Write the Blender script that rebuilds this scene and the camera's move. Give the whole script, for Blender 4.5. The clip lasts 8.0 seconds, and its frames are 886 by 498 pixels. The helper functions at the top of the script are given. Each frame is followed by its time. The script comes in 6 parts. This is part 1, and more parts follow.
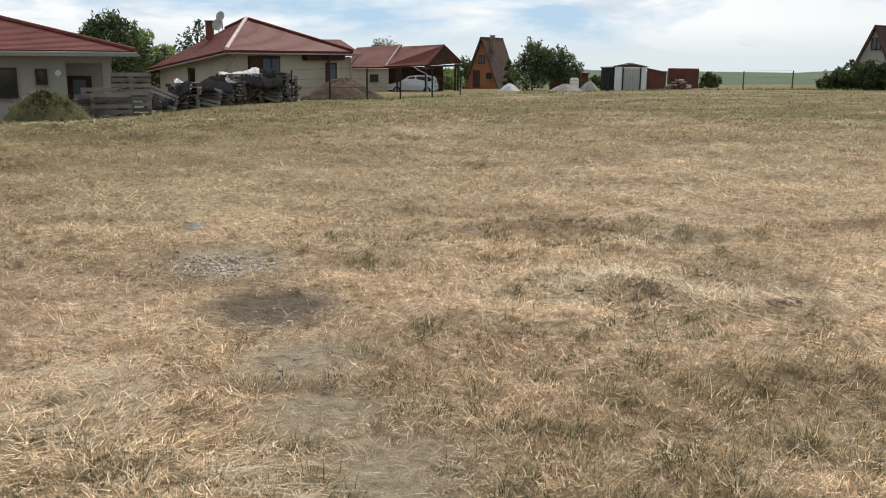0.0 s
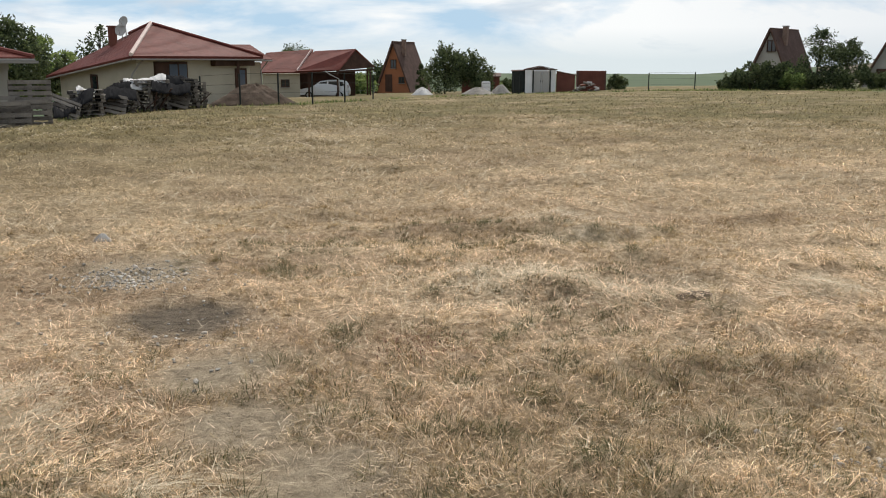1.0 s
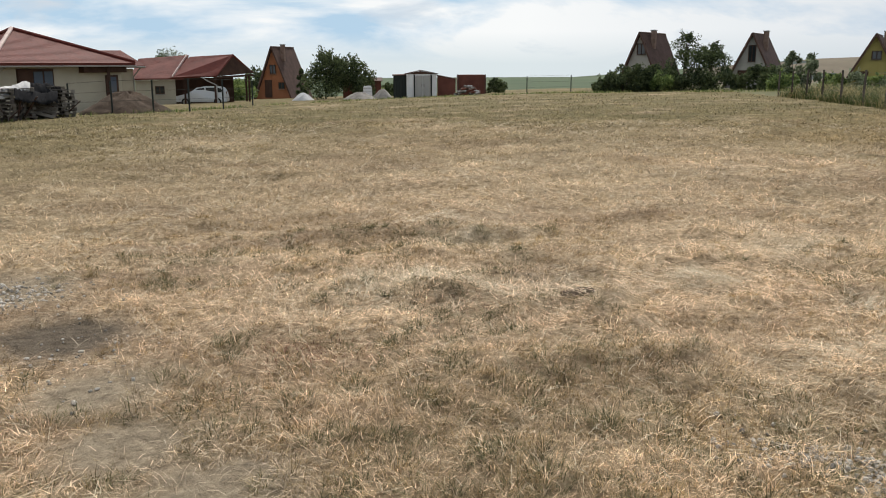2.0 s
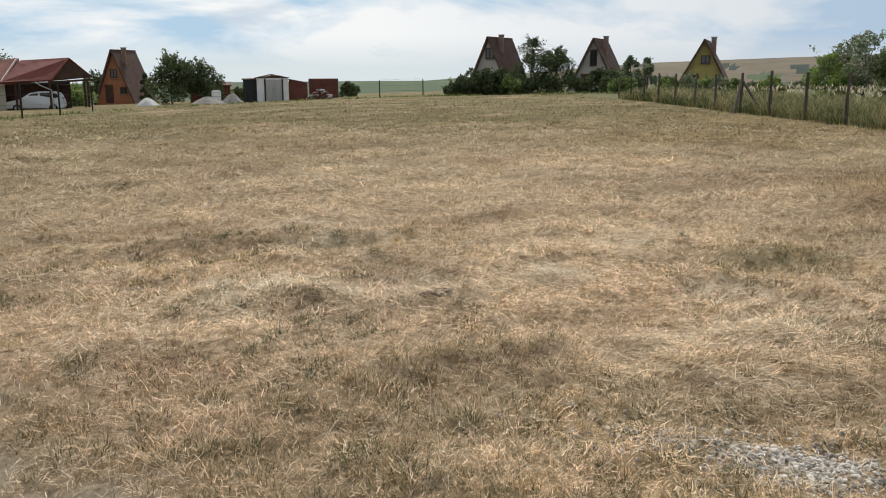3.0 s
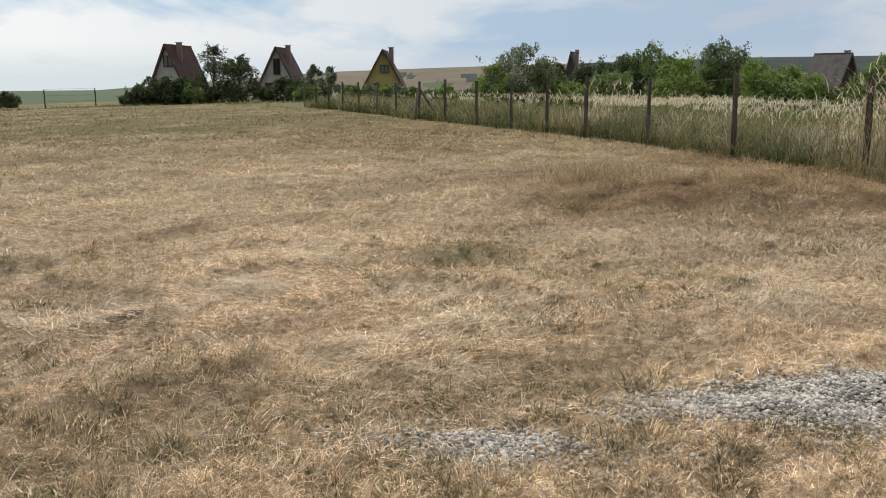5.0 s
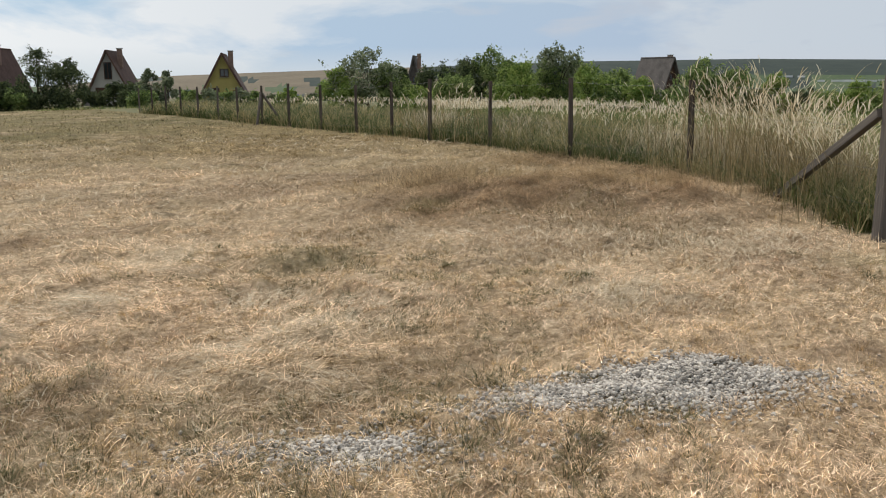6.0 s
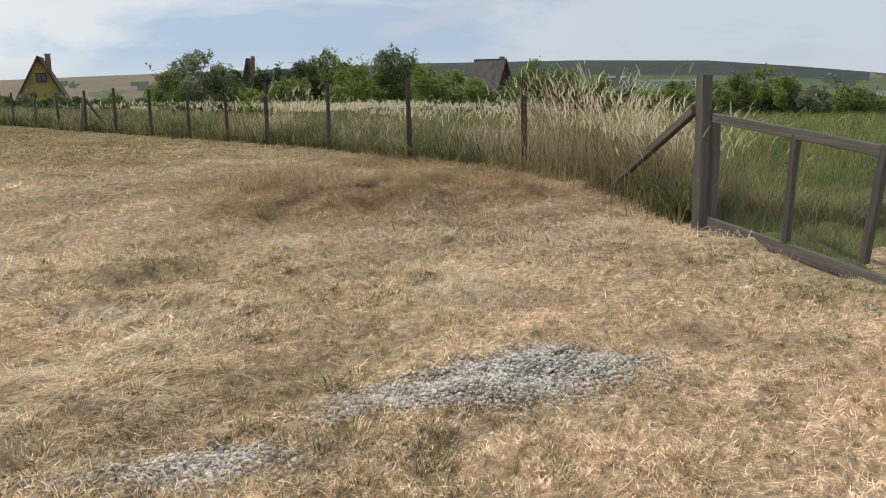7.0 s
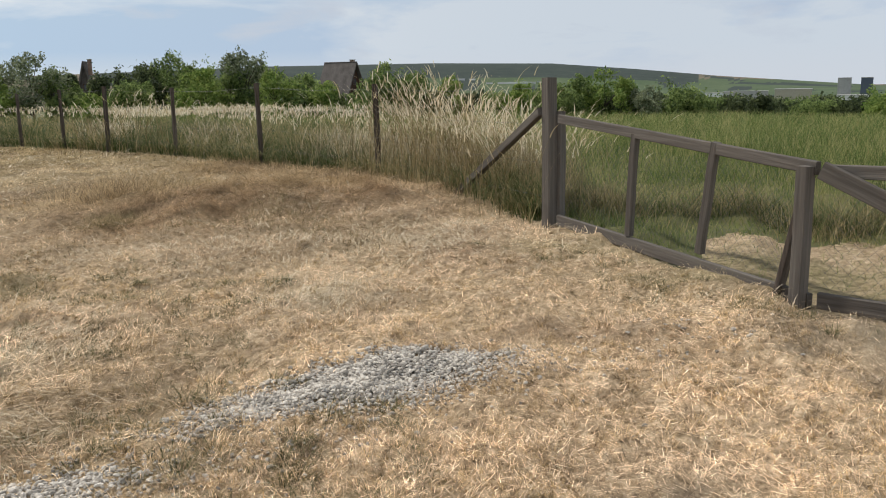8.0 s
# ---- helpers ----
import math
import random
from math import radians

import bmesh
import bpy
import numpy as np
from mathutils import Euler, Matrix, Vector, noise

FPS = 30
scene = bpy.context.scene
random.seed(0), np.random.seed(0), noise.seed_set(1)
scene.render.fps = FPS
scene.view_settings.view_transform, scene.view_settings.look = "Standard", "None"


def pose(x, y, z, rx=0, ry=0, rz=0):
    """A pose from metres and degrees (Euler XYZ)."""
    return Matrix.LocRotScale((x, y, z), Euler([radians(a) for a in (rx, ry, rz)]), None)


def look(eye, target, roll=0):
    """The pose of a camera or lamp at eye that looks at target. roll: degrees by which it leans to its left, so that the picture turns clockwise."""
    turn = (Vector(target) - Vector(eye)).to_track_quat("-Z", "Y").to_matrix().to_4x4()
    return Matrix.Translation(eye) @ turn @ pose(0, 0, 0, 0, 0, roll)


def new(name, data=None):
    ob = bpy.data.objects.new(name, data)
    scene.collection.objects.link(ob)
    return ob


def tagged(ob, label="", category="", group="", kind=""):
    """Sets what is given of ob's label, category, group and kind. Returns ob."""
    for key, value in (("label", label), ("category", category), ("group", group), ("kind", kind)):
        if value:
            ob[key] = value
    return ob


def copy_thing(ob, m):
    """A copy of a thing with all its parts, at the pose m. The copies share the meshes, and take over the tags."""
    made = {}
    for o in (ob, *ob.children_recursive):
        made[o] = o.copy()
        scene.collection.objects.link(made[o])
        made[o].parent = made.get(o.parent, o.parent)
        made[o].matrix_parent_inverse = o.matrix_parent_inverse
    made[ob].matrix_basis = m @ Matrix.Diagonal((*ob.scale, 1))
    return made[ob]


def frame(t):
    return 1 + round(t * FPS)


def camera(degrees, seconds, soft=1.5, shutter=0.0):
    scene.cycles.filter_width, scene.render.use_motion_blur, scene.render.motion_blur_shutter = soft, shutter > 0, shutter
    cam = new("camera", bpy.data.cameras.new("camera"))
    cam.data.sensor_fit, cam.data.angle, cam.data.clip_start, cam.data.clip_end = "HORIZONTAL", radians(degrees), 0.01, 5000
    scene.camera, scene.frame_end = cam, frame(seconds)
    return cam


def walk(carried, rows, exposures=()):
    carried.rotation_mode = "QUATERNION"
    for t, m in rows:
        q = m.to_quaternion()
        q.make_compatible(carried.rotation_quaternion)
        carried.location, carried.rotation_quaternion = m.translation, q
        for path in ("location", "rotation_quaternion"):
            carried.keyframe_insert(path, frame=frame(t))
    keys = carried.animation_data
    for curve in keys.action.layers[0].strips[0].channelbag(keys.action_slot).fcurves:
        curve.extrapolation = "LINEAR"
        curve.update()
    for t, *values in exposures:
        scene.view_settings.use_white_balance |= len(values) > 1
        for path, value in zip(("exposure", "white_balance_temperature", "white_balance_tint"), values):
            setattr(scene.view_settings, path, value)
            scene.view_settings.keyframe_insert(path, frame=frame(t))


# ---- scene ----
cam = camera(54.0, 8.0, soft=1.0)
EYE = 1.55
# seconds, yaw, pitch, roll of a hand-held pan on the spot
ROWS = [
    (0.0, -0.024, -12.600, -0.600),
    (0.5, -2.705, -12.450, -0.450),
    (1.0, -5.693, -12.300, -0.200),
    (1.5, -9.201, -12.150, 0.050),
    (3.0, -22.889, -11.800, 0.200),
    (3.5, -27.930, -11.680, 0.150),
    (4.0, -33.264, -11.540, 0.100),
    (4.5, -38.078, -11.420, 0.100),
    (6.0, -53.179, -11.100, 0.300),
    (6.5, -57.952, -11.050, 0.500),
    (7.0, -63.697, -11.050, 0.750),
    (7.5, -68.994, -11.000, 0.850),
    (8.0, -73.308, -11.000, 0.950),
]
walk(cam, [(t, pose(0.01 * t / 8, -0.01 * t / 8, EYE, 90 + pitch, roll, yaw)) for t, yaw, pitch, roll in ROWS], [(0.0, -0.06), (3.5, -0.16), (4.5, -0.17), (6.5, -0.14), (8.0, -0.08)])

# ---- world and sun ----
SUN_AZ, SUN_EL = 15.5, 48.0
world = bpy.data.worlds.new("world")
scene.world = world
world.use_nodes = True
wt = world.node_tree
wt.nodes.clear()


def wn(kind, **kw):
    n = wt.nodes.new(kind)
    for k, v in kw.items():
        n.inputs[k].default_value = v
    return n


sky = wt.nodes.new("ShaderNodeTexSky")
sky.sky_type = "NISHITA"
sky.sun_disc = False
sky.sun_elevation = radians(SUN_EL)
sky.sun_rotation = radians(SUN_AZ)
sky.dust_density = 0.4
sky.ozone_density = 2.0
sky.air_density = 1.0
coord = wt.nodes.new("ShaderNodeTexCoord")
split = wt.nodes.new("ShaderNodeSeparateXYZ")
wt.links.new(coord.outputs["Generated"], split.inputs[0])


def sky_range(sock, lo, hi):
    n = wt.nodes.new("ShaderNodeMapRange")
    n.inputs[1].default_value, n.inputs[2].default_value = lo, hi
    wt.links.new(sock, n.inputs[0])
    return n.outputs[0]


def sky_mix(fac, a, b):
    n = wt.nodes.new("ShaderNodeMix")
    n.data_type = "RGBA"
    wt.links.new(fac, n.inputs[0])
    for k, v in ((6, a), (7, b)):
        if isinstance(v, tuple):
            n.inputs[k].default_value = (*v, 1)
        else:
            wt.links.new(v, n.inputs[k])
    return n.outputs[2]


def cloud_noise(scale, z, detail, lo, hi, distortion=0.4):
    mp = wt.nodes.new("ShaderNodeMapping")
    mp.inputs["Scale"].default_value = (1.0, 1.0, z)
    wt.links.new(coord.outputs["Generated"], mp.inputs["Vector"])
    n = wn("ShaderNodeTexNoise", Scale=scale, Detail=detail, Roughness=0.55, Distortion=distortion)
    wt.links.new(mp.outputs["Vector"], n.inputs["Vector"])
    return sky_range(n.outputs["Fac"], lo, hi)


# pale summer haze low down, thin broken cloud above, greyer away from the sun
east = sky_range(split.outputs["X"], 0.32, 0.99)
haze = sky_mix(east, (5.8, 8.0, 10.0), (5.4, 6.6, 8.3))
low = sky_mix(sky_range(split.outputs["Z"], 0.45, 0.06), sky.outputs["Color"], haze)
white = sky_mix(east, (11.6, 11.8, 11.8), (7.0, 7.8, 8.7))
sheet = sky_mix(cloud_noise(3.4, 4.2, 6.0, 0.43, 0.56), low, white)
sheet = sky_mix(cloud_noise(8.0, 3.0, 5.0, 0.58, 0.74), sheet, sky_mix(east, (7.6, 8.6, 9.6), (6.2, 6.9, 8.0)))
near_ground = sky_range(split.outputs["Z"], 0.035, 0.0)
sheet = sky_mix(near_ground, sheet, sky_mix(east, (8.8, 9.7, 10.0), (7.2, 7.8, 8.6)))
bg = wn("ShaderNodeBackground", Strength=0.088)
wout = wt.nodes.new("ShaderNodeOutputWorld")
wt.links.new(sheet, bg.inputs["Color"])
wt.links.new(bg.outputs["Background"], wout.inputs["Surface"])

sun_data = bpy.data.lights.new("sun", "SUN")
sun_data.energy, sun_data.angle, sun_data.color = 3.6, radians(2.0), (1.0, 0.94, 0.85)
sun = new("sun", sun_data)
sun.matrix_world = look((60 * math.sin(radians(SUN_AZ)), 60 * math.cos(radians(SUN_AZ)), 60 * math.tan(radians(SUN_EL))), (0, 0, 0))

# ---- materials ----


def material(name, c1, c2, scale=4.0, rough=0.85, bump=0.3, c3=None, fine=40.0, metal=0.0, space="Object", per_object=0.0, per_island=0.0, through_light=0.0):
    """Two scales of noise between two or three colours, with relief."""
    m = bpy.data.materials.new(name)
    m.use_nodes = True
    nt = m.node_tree
    bs = nt.nodes["Principled BSDF"]
    bs.inputs["Roughness"].default_value, bs.inputs["Metallic"].default_value = rough, metal
    bs.inputs["Specular IOR Level"].default_value = 0.25
    tc = nt.nodes.new("ShaderNodeTexCoord")
    vec = tc.outputs["Object"]
    if space == "World":
        vec = nt.nodes.new("ShaderNodeNewGeometry").outputs["Position"]
    n1, n2 = nt.nodes.new("ShaderNodeTexNoise"), nt.nodes.new("ShaderNodeTexNoise")
    n1.inputs["Scale"].default_value, n1.inputs["Detail"].default_value = scale, 5.0
    n2.inputs["Scale"].default_value, n2.inputs["Detail"].default_value = fine, 4.0
    nt.links.new(vec, n1.inputs["Vector"])
    nt.links.new(vec, n2.inputs["Vector"])
    add = nt.nodes.new("ShaderNodeMath")
    add.operation = "MULTIPLY_ADD"
    add.inputs[1].default_value, add.inputs[2].default_value = 0.45, 0.0
    nt.links.new(n2.outputs["Fac"], add.inputs[0])
    add2 = nt.nodes.new("ShaderNodeMath")
    add2.operation = "MULTIPLY_ADD"
    add2.inputs[1].default_value = 0.6
    nt.links.new(n1.outputs["Fac"], add2.inputs[0])
    nt.links.new(add.outputs[0], add2.inputs[2])
    fac = add2.outputs[0]
    for amount, kind, sock in ((per_object, "ShaderNodeObjectInfo", "Random"), (per_island, "ShaderNodeNewGeometry", "Random Per Island")):
        if amount:
            inf = nt.nodes.new(kind)
            ma = nt.nodes.new("ShaderNodeMath")
            ma.operation = "MULTIPLY_ADD"
            ma.inputs[1].default_value = amount
            nt.links.new(inf.outputs[sock], ma.inputs[0])
            nt.links.new(fac, ma.inputs[2])
            mb = nt.nodes.new("ShaderNodeMath")
            mb.operation = "SUBTRACT"
            mb.inputs[1].default_value = amount / 2
            nt.links.new(ma.outputs[0], mb.inputs[0])
            fac = mb.outputs[0]
    cr = nt.nodes.new("ShaderNodeValToRGB")
    cr.color_ramp.elements[0].position, cr.color_ramp.elements[0].color = 0.34, (*c1, 1)
    cr.color_ramp.elements[1].position, cr.color_ramp.elements[1].color = 0.72, (*c2, 1)
    if c3:
        e = cr.color_ramp.elements.new(0.53)
        e.color = (*c3, 1)
    nt.links.new(fac, cr.inputs["Fac"])
    nt.links.new(cr.outputs["Color"], bs.inputs["Base Color"])
    if bump:
        b = nt.nodes.new("ShaderNodeBump")
        b.inputs["Strength"].default_value, b.inputs["Distance"].default_value = bump, 0.02
        nt.links.new(n2.outputs["Fac"], b.inputs["Height"])
        nt.links.new(b.outputs["Normal"], bs.inputs["Normal"])
    if through_light:
        tr = nt.nodes.new("ShaderNodeBsdfTranslucent")
        nt.links.new(cr.outputs["Color"], tr.inputs["Color"])
        mx = nt.nodes.new("ShaderNodeMixShader")
        mx.inputs[0].default_value = through_light
        nt.links.new(bs.outputs[0], mx.inputs[1])
        nt.links.new(tr.outputs[0], mx.inputs[2])
        nt.links.new(mx.outputs[0], nt.nodes["Material Output"].inputs["Surface"])
    return m


def grained(m, along=1.2, across=26.0):
    """Stretches a material's noise along the local z, as wood grain."""
    nt = m.node_tree
    mp = nt.nodes.new("ShaderNodeMapping")
    mp.inputs["Scale"].default_value = (across / 8, across / 8, along / 8)
    tc = nt.nodes.new("ShaderNodeTexCoord")
    nt.links.new(tc.outputs["Object"], mp.inputs["Vector"])
    for n in nt.nodes:
        if n.bl_idname == "ShaderNodeTexNoise":
            nt.links.new(mp.outputs["Vector"], n.inputs["Vector"])
    return m


def glass_dark(name, col=(0.02, 0.025, 0.03)):
    m = bpy.data.materials.new(name)
    m.use_nodes = True
    bs = m.node_tree.nodes["Principled BSDF"]
    bs.inputs["Base Color"].default_value = (*col, 1)
    bs.inputs["Roughness"].default_value = 0.06
    bs.inputs["Specular IOR Level"].default_value = 0.6
    return m


def soil_material(name, blade=False, tint=(1, 1, 1), lo=0.6, hi=1.7):
    """Mown dry grass sward with bare earth, rust-brown and greener patches, in metres; or blades of the same colours."""
    m = bpy.data.materials.new(name)
    m.use_nodes = True
    nt = m.node_tree
    bs = nt.nodes["Principled BSDF"]
    bs.inputs["Roughness"].default_value = 0.95
    bs.inputs["Specular IOR Level"].default_value = 0.1
    pos = nt.nodes.new("ShaderNodeNewGeometry").outputs["Position"]

    def noise_at(scale, detail=5.0, dist=0.0, sx=1.0, sy=1.0):
        mp = nt.nodes.new("ShaderNodeMapping")
        mp.inputs["Scale"].default_value = (sx, sy, 1)
        nt.links.new(pos, mp.inputs["Vector"])
        n = nt.nodes.new("ShaderNodeTexNoise")
        n.inputs["Scale"].default_value, n.inputs["Detail"].default_value, n.inputs["Distortion"].default_value = scale, detail, dist
        n.inputs["Roughness"].default_value = 0.70
        nt.links.new(mp.outputs["Vector"], n.inputs["Vector"])
        return n.outputs["Fac"]

    def ramp_of(fac, stops):
        cr = nt.nodes.new("ShaderNodeValToRGB")
        while len(cr.color_ramp.elements) < len(stops):
            cr.color_ramp.elements.new(0.5)
        for e, (p, c) in zip(cr.color_ramp.elements, stops):
            e.position, e.color = p, (*c, 1)
        nt.links.new(fac, cr.inputs["Fac"])
        return cr.outputs["Color"]

    def mix(fac, a, b):
        mx = nt.nodes.new("ShaderNodeMix")
        mx.data_type = "RGBA"
        nt.links.new(fac, mx.inputs[0])
        nt.links.new(a, mx.inputs[6])
        nt.links.new(b, mx.inputs[7])
        return mx.outputs[2]

    straw = ramp_of(noise_at(13.0, 12, 0.6, 1.0, 1.3), [(0.34, (0.21, 0.15, 0.093)), (0.5, (0.54, 0.405, 0.26)), (0.64, (0.80, 0.645, 0.455))])
    rust = ramp_of(noise_at(15.0, 12, 0.5), [(0.34, (0.15, 0.098, 0.063)), (0.52, (0.40, 0.285, 0.185)), (0.68, (0.62, 0.465, 0.32))])
    green = ramp_of(noise_at(11.0, 10, 0.5), [(0.34, (0.12, 0.105, 0.055)), (0.54, (0.33, 0.27, 0.155)), (0.68, (0.50, 0.405, 0.25))])
    bare = ramp_of(noise_at(9.0, 8), [(0.3, (0.105, 0.082, 0.058)), (0.7, (0.235, 0.19, 0.14))])
    bare_pale = ramp_of(noise_at(14.0, 9), [(0.3, (0.24, 0.19, 0.13)), (0.7, (0.54, 0.44, 0.31))])
    black, white = (0, 0, 0), (1, 1, 1)
    col = mix(ramp_of(noise_at(0.21, 6, 0.7, 0.7, 1.6), [(0.47, black), (0.62, white)]), straw, rust)
    col = mix(ramp_of(noise_at(0.17, 6, 0.5, 1.3, 0.8), [(0.56, black), (0.68, white)]), col, green)
    col = mix(ramp_of(noise_at(0.55, 7, 0.6), [(0.60, black), (0.72, white)]), col, bare)
    # browner matted grass near the gate
    bd = nt.nodes.new("ShaderNodeVectorMath")
    bd.operation = "DISTANCE"
    bd.inputs[1].default_value = (9.22, 5.12, 0)
    nt.links.new(pos, bd.inputs[0])
    bw = nt.nodes.new("ShaderNodeMath")
    bw.operation = "MULTIPLY_ADD"
    bw.inputs[1].default_value = 3.0
    nt.links.new(noise_at(0.8, 6), bw.inputs[0])
    nt.links.new(bd.outputs["Value"], bw.inputs[2])
    br = nt.nodes.new("ShaderNodeMapRange")
    br.inputs[1].default_value, br.inputs[2].default_value = 4.6, 2.8
    br.inputs[4].default_value = 0.75
    nt.links.new(bw.outputs[0], br.inputs[0])
    col = mix(br.outputs[0], col, rust)
    # greener, darker sward from 4 to 28 m out, and beside the western neighbours
    sp = nt.nodes.new("ShaderNodeSeparateXYZ")
    nt.links.new(pos, sp.inputs[0])
    ln = nt.nodes.new("ShaderNodeVectorMath")
    ln.operation = "LENGTH"
    nt.links.new(pos, ln.inputs[0])
    mr = nt.nodes.new("ShaderNodeMapRange")
    mr.inputs[1].default_value, mr.inputs[2].default_value = 4.0, 28.0
    nt.links.new(ln.outputs["Value"], mr.inputs[0])
    mm = nt.nodes.new("ShaderNodeMath")
    mm.operation = "MULTIPLY"
    nt.links.new(mr.outputs[0], mm.inputs[0])
    nt.links.new(ramp_of(noise_at(0.3, 6, 0.4), [(0.20, black), (0.50, white)]), mm.inputs[1])
    far_green = ramp_of(noise_at(0.6, 8), [(0.3, (0.10, 0.088, 0.04)), (0.7, (0.235, 0.19, 0.095))])
    col = mix(mm.outputs[0], col, far_green)
    gd = nt.nodes.new("ShaderNodeVectorMath")
    gd.operation = "DISTANCE"
    gd.inputs[1].default_value = (-11.76, 19.55, 0)
    nt.links.new(pos, gd.inputs[0])
    gw = nt.nodes.new("ShaderNodeMath")
    gw.operation = "MULTIPLY_ADD"
    gw.inputs[1].default_value = 7.0
    nt.links.new(noise_at(0.25, 6), gw.inputs[0])
    nt.links.new(gd.outputs["Value"], gw.inputs[2])
    gr = nt.nodes.new("ShaderNodeMapRange")
    gr.inputs[1].default_value, gr.inputs[2].default_value, gr.inputs[4].default_value = 20.0, 8.0, 0.85
    nt.links.new(gw.outputs[0], gr.inputs[0])
    col = mix(gr.outputs[0], col, far_green)
    # olive-brown margin along the wire fence: x, y, radius
    margin = ramp_of(noise_at(2.5, 9), [(0.32, (0.11, 0.085, 0.04)), (0.52, (0.27, 0.20, 0.10)), (0.7, (0.42, 0.32, 0.175))])
    for px, py, pr in ((10.2, 7.4, 2.0), (12.6, 8.6, 2.6), (14.6, 12.0, 3.2), (17.0, 16.5, 4.0), (19.5, 22.0, 5.0), (10.6, 5.2, 1.6), (13.0, 16.0, 4.0)):
        md = nt.nodes.new("ShaderNodeVectorMath")
        md.operation = "DISTANCE"
        md.inputs[1].default_value = (px, py, 0)
        nt.links.new(pos, md.inputs[0])
        mw = nt.nodes.new("ShaderNodeMath")
        mw.operation = "MULTIPLY_ADD"
        mw.inputs[1].default_value = 1.6 * pr
        nt.links.new(noise_at(0.9, 7, 0.5), mw.inputs[0])
        nt.links.new(md.outputs["Value"], mw.inputs[2])
        mq = nt.nodes.new("ShaderNodeMapRange")
        mq.inputs[1].default_value, mq.inputs[2].default_value, mq.inputs[4].default_value = pr * 1.9, pr * 1.0, 0.6
        nt.links.new(mw.outputs[0], mq.inputs[0])
        col = mix(mq.outputs[0], col, margin)
    # bleached straw raked together: x, y, radius
    pale = ramp_of(noise_at(11.0, 9, 0.8), [(0.3, (0.24, 0.18, 0.11)), (0.5, (0.56, 0.46, 0.32)), (0.7, (0.78, 0.68, 0.52))])
    for px, py, pr in ((1.1, 5.63, 0.55), (2.27, 5.18, 0.5), (3.33, 5.66, 0.35), (-2.15, 3.3, 0.3), (-1.86, 2.79, 0.28), (1.99, 7.23, 0.6), (4.48, 6.39, 0.7), (3.74, 3.72, 0.5), (5.65, 2.66, 0.5), (10.65, 3.27, 0.7)):
        pd = nt.nodes.new("ShaderNodeVectorMath")
        pd.operation = "DISTANCE"
        pd.inputs[1].default_value = (px, py, 0)
        nt.links.new(pos, pd.inputs[0])
        pw = nt.nodes.new("ShaderNodeMath")
        pw.operation = "MULTIPLY_ADD"
        pw.inputs[1].default_value = 2.2 * pr
        nt.links.new(noise_at(2.4, 6, 0.6), pw.inputs[0])
        nt.links.new(pd.outputs["Value"], pw.inputs[2])
        pm = nt.nodes.new("ShaderNodeMapRange")
        pm.inputs[1].default_value, pm.inputs[2].default_value = pr * 2.2, pr * 1.2
        pm.inputs[4].default_value = 0.8
        nt.links.new(pw.outputs[0], pm.inputs[0])
        col = mix(pm.outputs[0], col, pale)
    # greener, duller sward in the foreground
    fm = nt.nodes.new("ShaderNodeMapping")
    fm.inputs["Scale"].default_value = (0.30, 0.80, 0)
    nt.links.new(pos, fm.inputs["Vector"])
    fd = nt.nodes.new("ShaderNodeVectorMath")
    fd.operation = "DISTANCE"
    fd.inputs[1].default_value = (0.45, 2.45, 0)
    nt.links.new(fm.outputs["Vector"], fd.inputs[0])
    fw = nt.nodes.new("ShaderNodeMath")
    fw.operation = "MULTIPLY_ADD"
    fw.inputs[1].default_value = 1.2
    nt.links.new(noise_at(1.6, 7, 0.6), fw.inputs[0])
    nt.links.new(fd.outputs["Value"], fw.inputs[2])
    fr = nt.nodes.new("ShaderNodeMapRange")
    fr.inputs[1].default_value, fr.inputs[2].default_value, fr.inputs[4].default_value = 1.75, 1.1, 0.25
    nt.links.new(fw.outputs[0], fr.inputs[0])
    col = mix(fr.outputs[0], col, green)
    # trodden and bleached mottling
    mo = nt.nodes.new("ShaderNodeVectorMath")
    mo.operation = "MULTIPLY"
    nt.links.new(col, mo.inputs[0])
    nt.links.new(ramp_of(noise_at(0.9, 6, 0.9, 0.8, 1.3), [(0.36, (0.84, 0.83, 0.82)), (0.50, (1.02, 1.02, 1.02)), (0.64, (1.24, 1.24, 1.24))]), mo.inputs[1])
    col = mo.outputs[0]
    # worn patches of bare earth: x, y, radius
    for px, py, pr in ((-1.05, 5.21, 0.50), (-0.72, 4.3, 0.38), (-0.5, 3.62, 0.38), (-0.1, 3.09, 0.4), (-1.59, 6.33, 0.55), (5.39, -1.58, 0.9), (4.52, -1.81, 0.7)):
        sub = nt.nodes.new("ShaderNodeVectorMath")
        sub.operation = "DISTANCE"
        sub.inputs[1].default_value = (px, py, 0)
        nt.links.new(pos, sub.inputs[0])
        wob = nt.nodes.new("ShaderNodeMath")
        wob.operation = "MULTIPLY_ADD"
        wob.inputs[1].default_value = 0.9 * pr
        nt.links.new(noise_at(5.0, 5), wob.inputs[0])
        nt.links.new(sub.outputs["Value"], wob.inputs[2])
        mr2 = nt.nodes.new("ShaderNodeMapRange")
        mr2.inputs[1].default_value, mr2.inputs[2].default_value = pr * 1.55, pr * 0.95
        nt.links.new(wob.outputs[0], mr2.inputs[0])
        col = mix(mr2.outputs[0], col, bare if py > 4.6 and px > -1.3 else bare_pale)
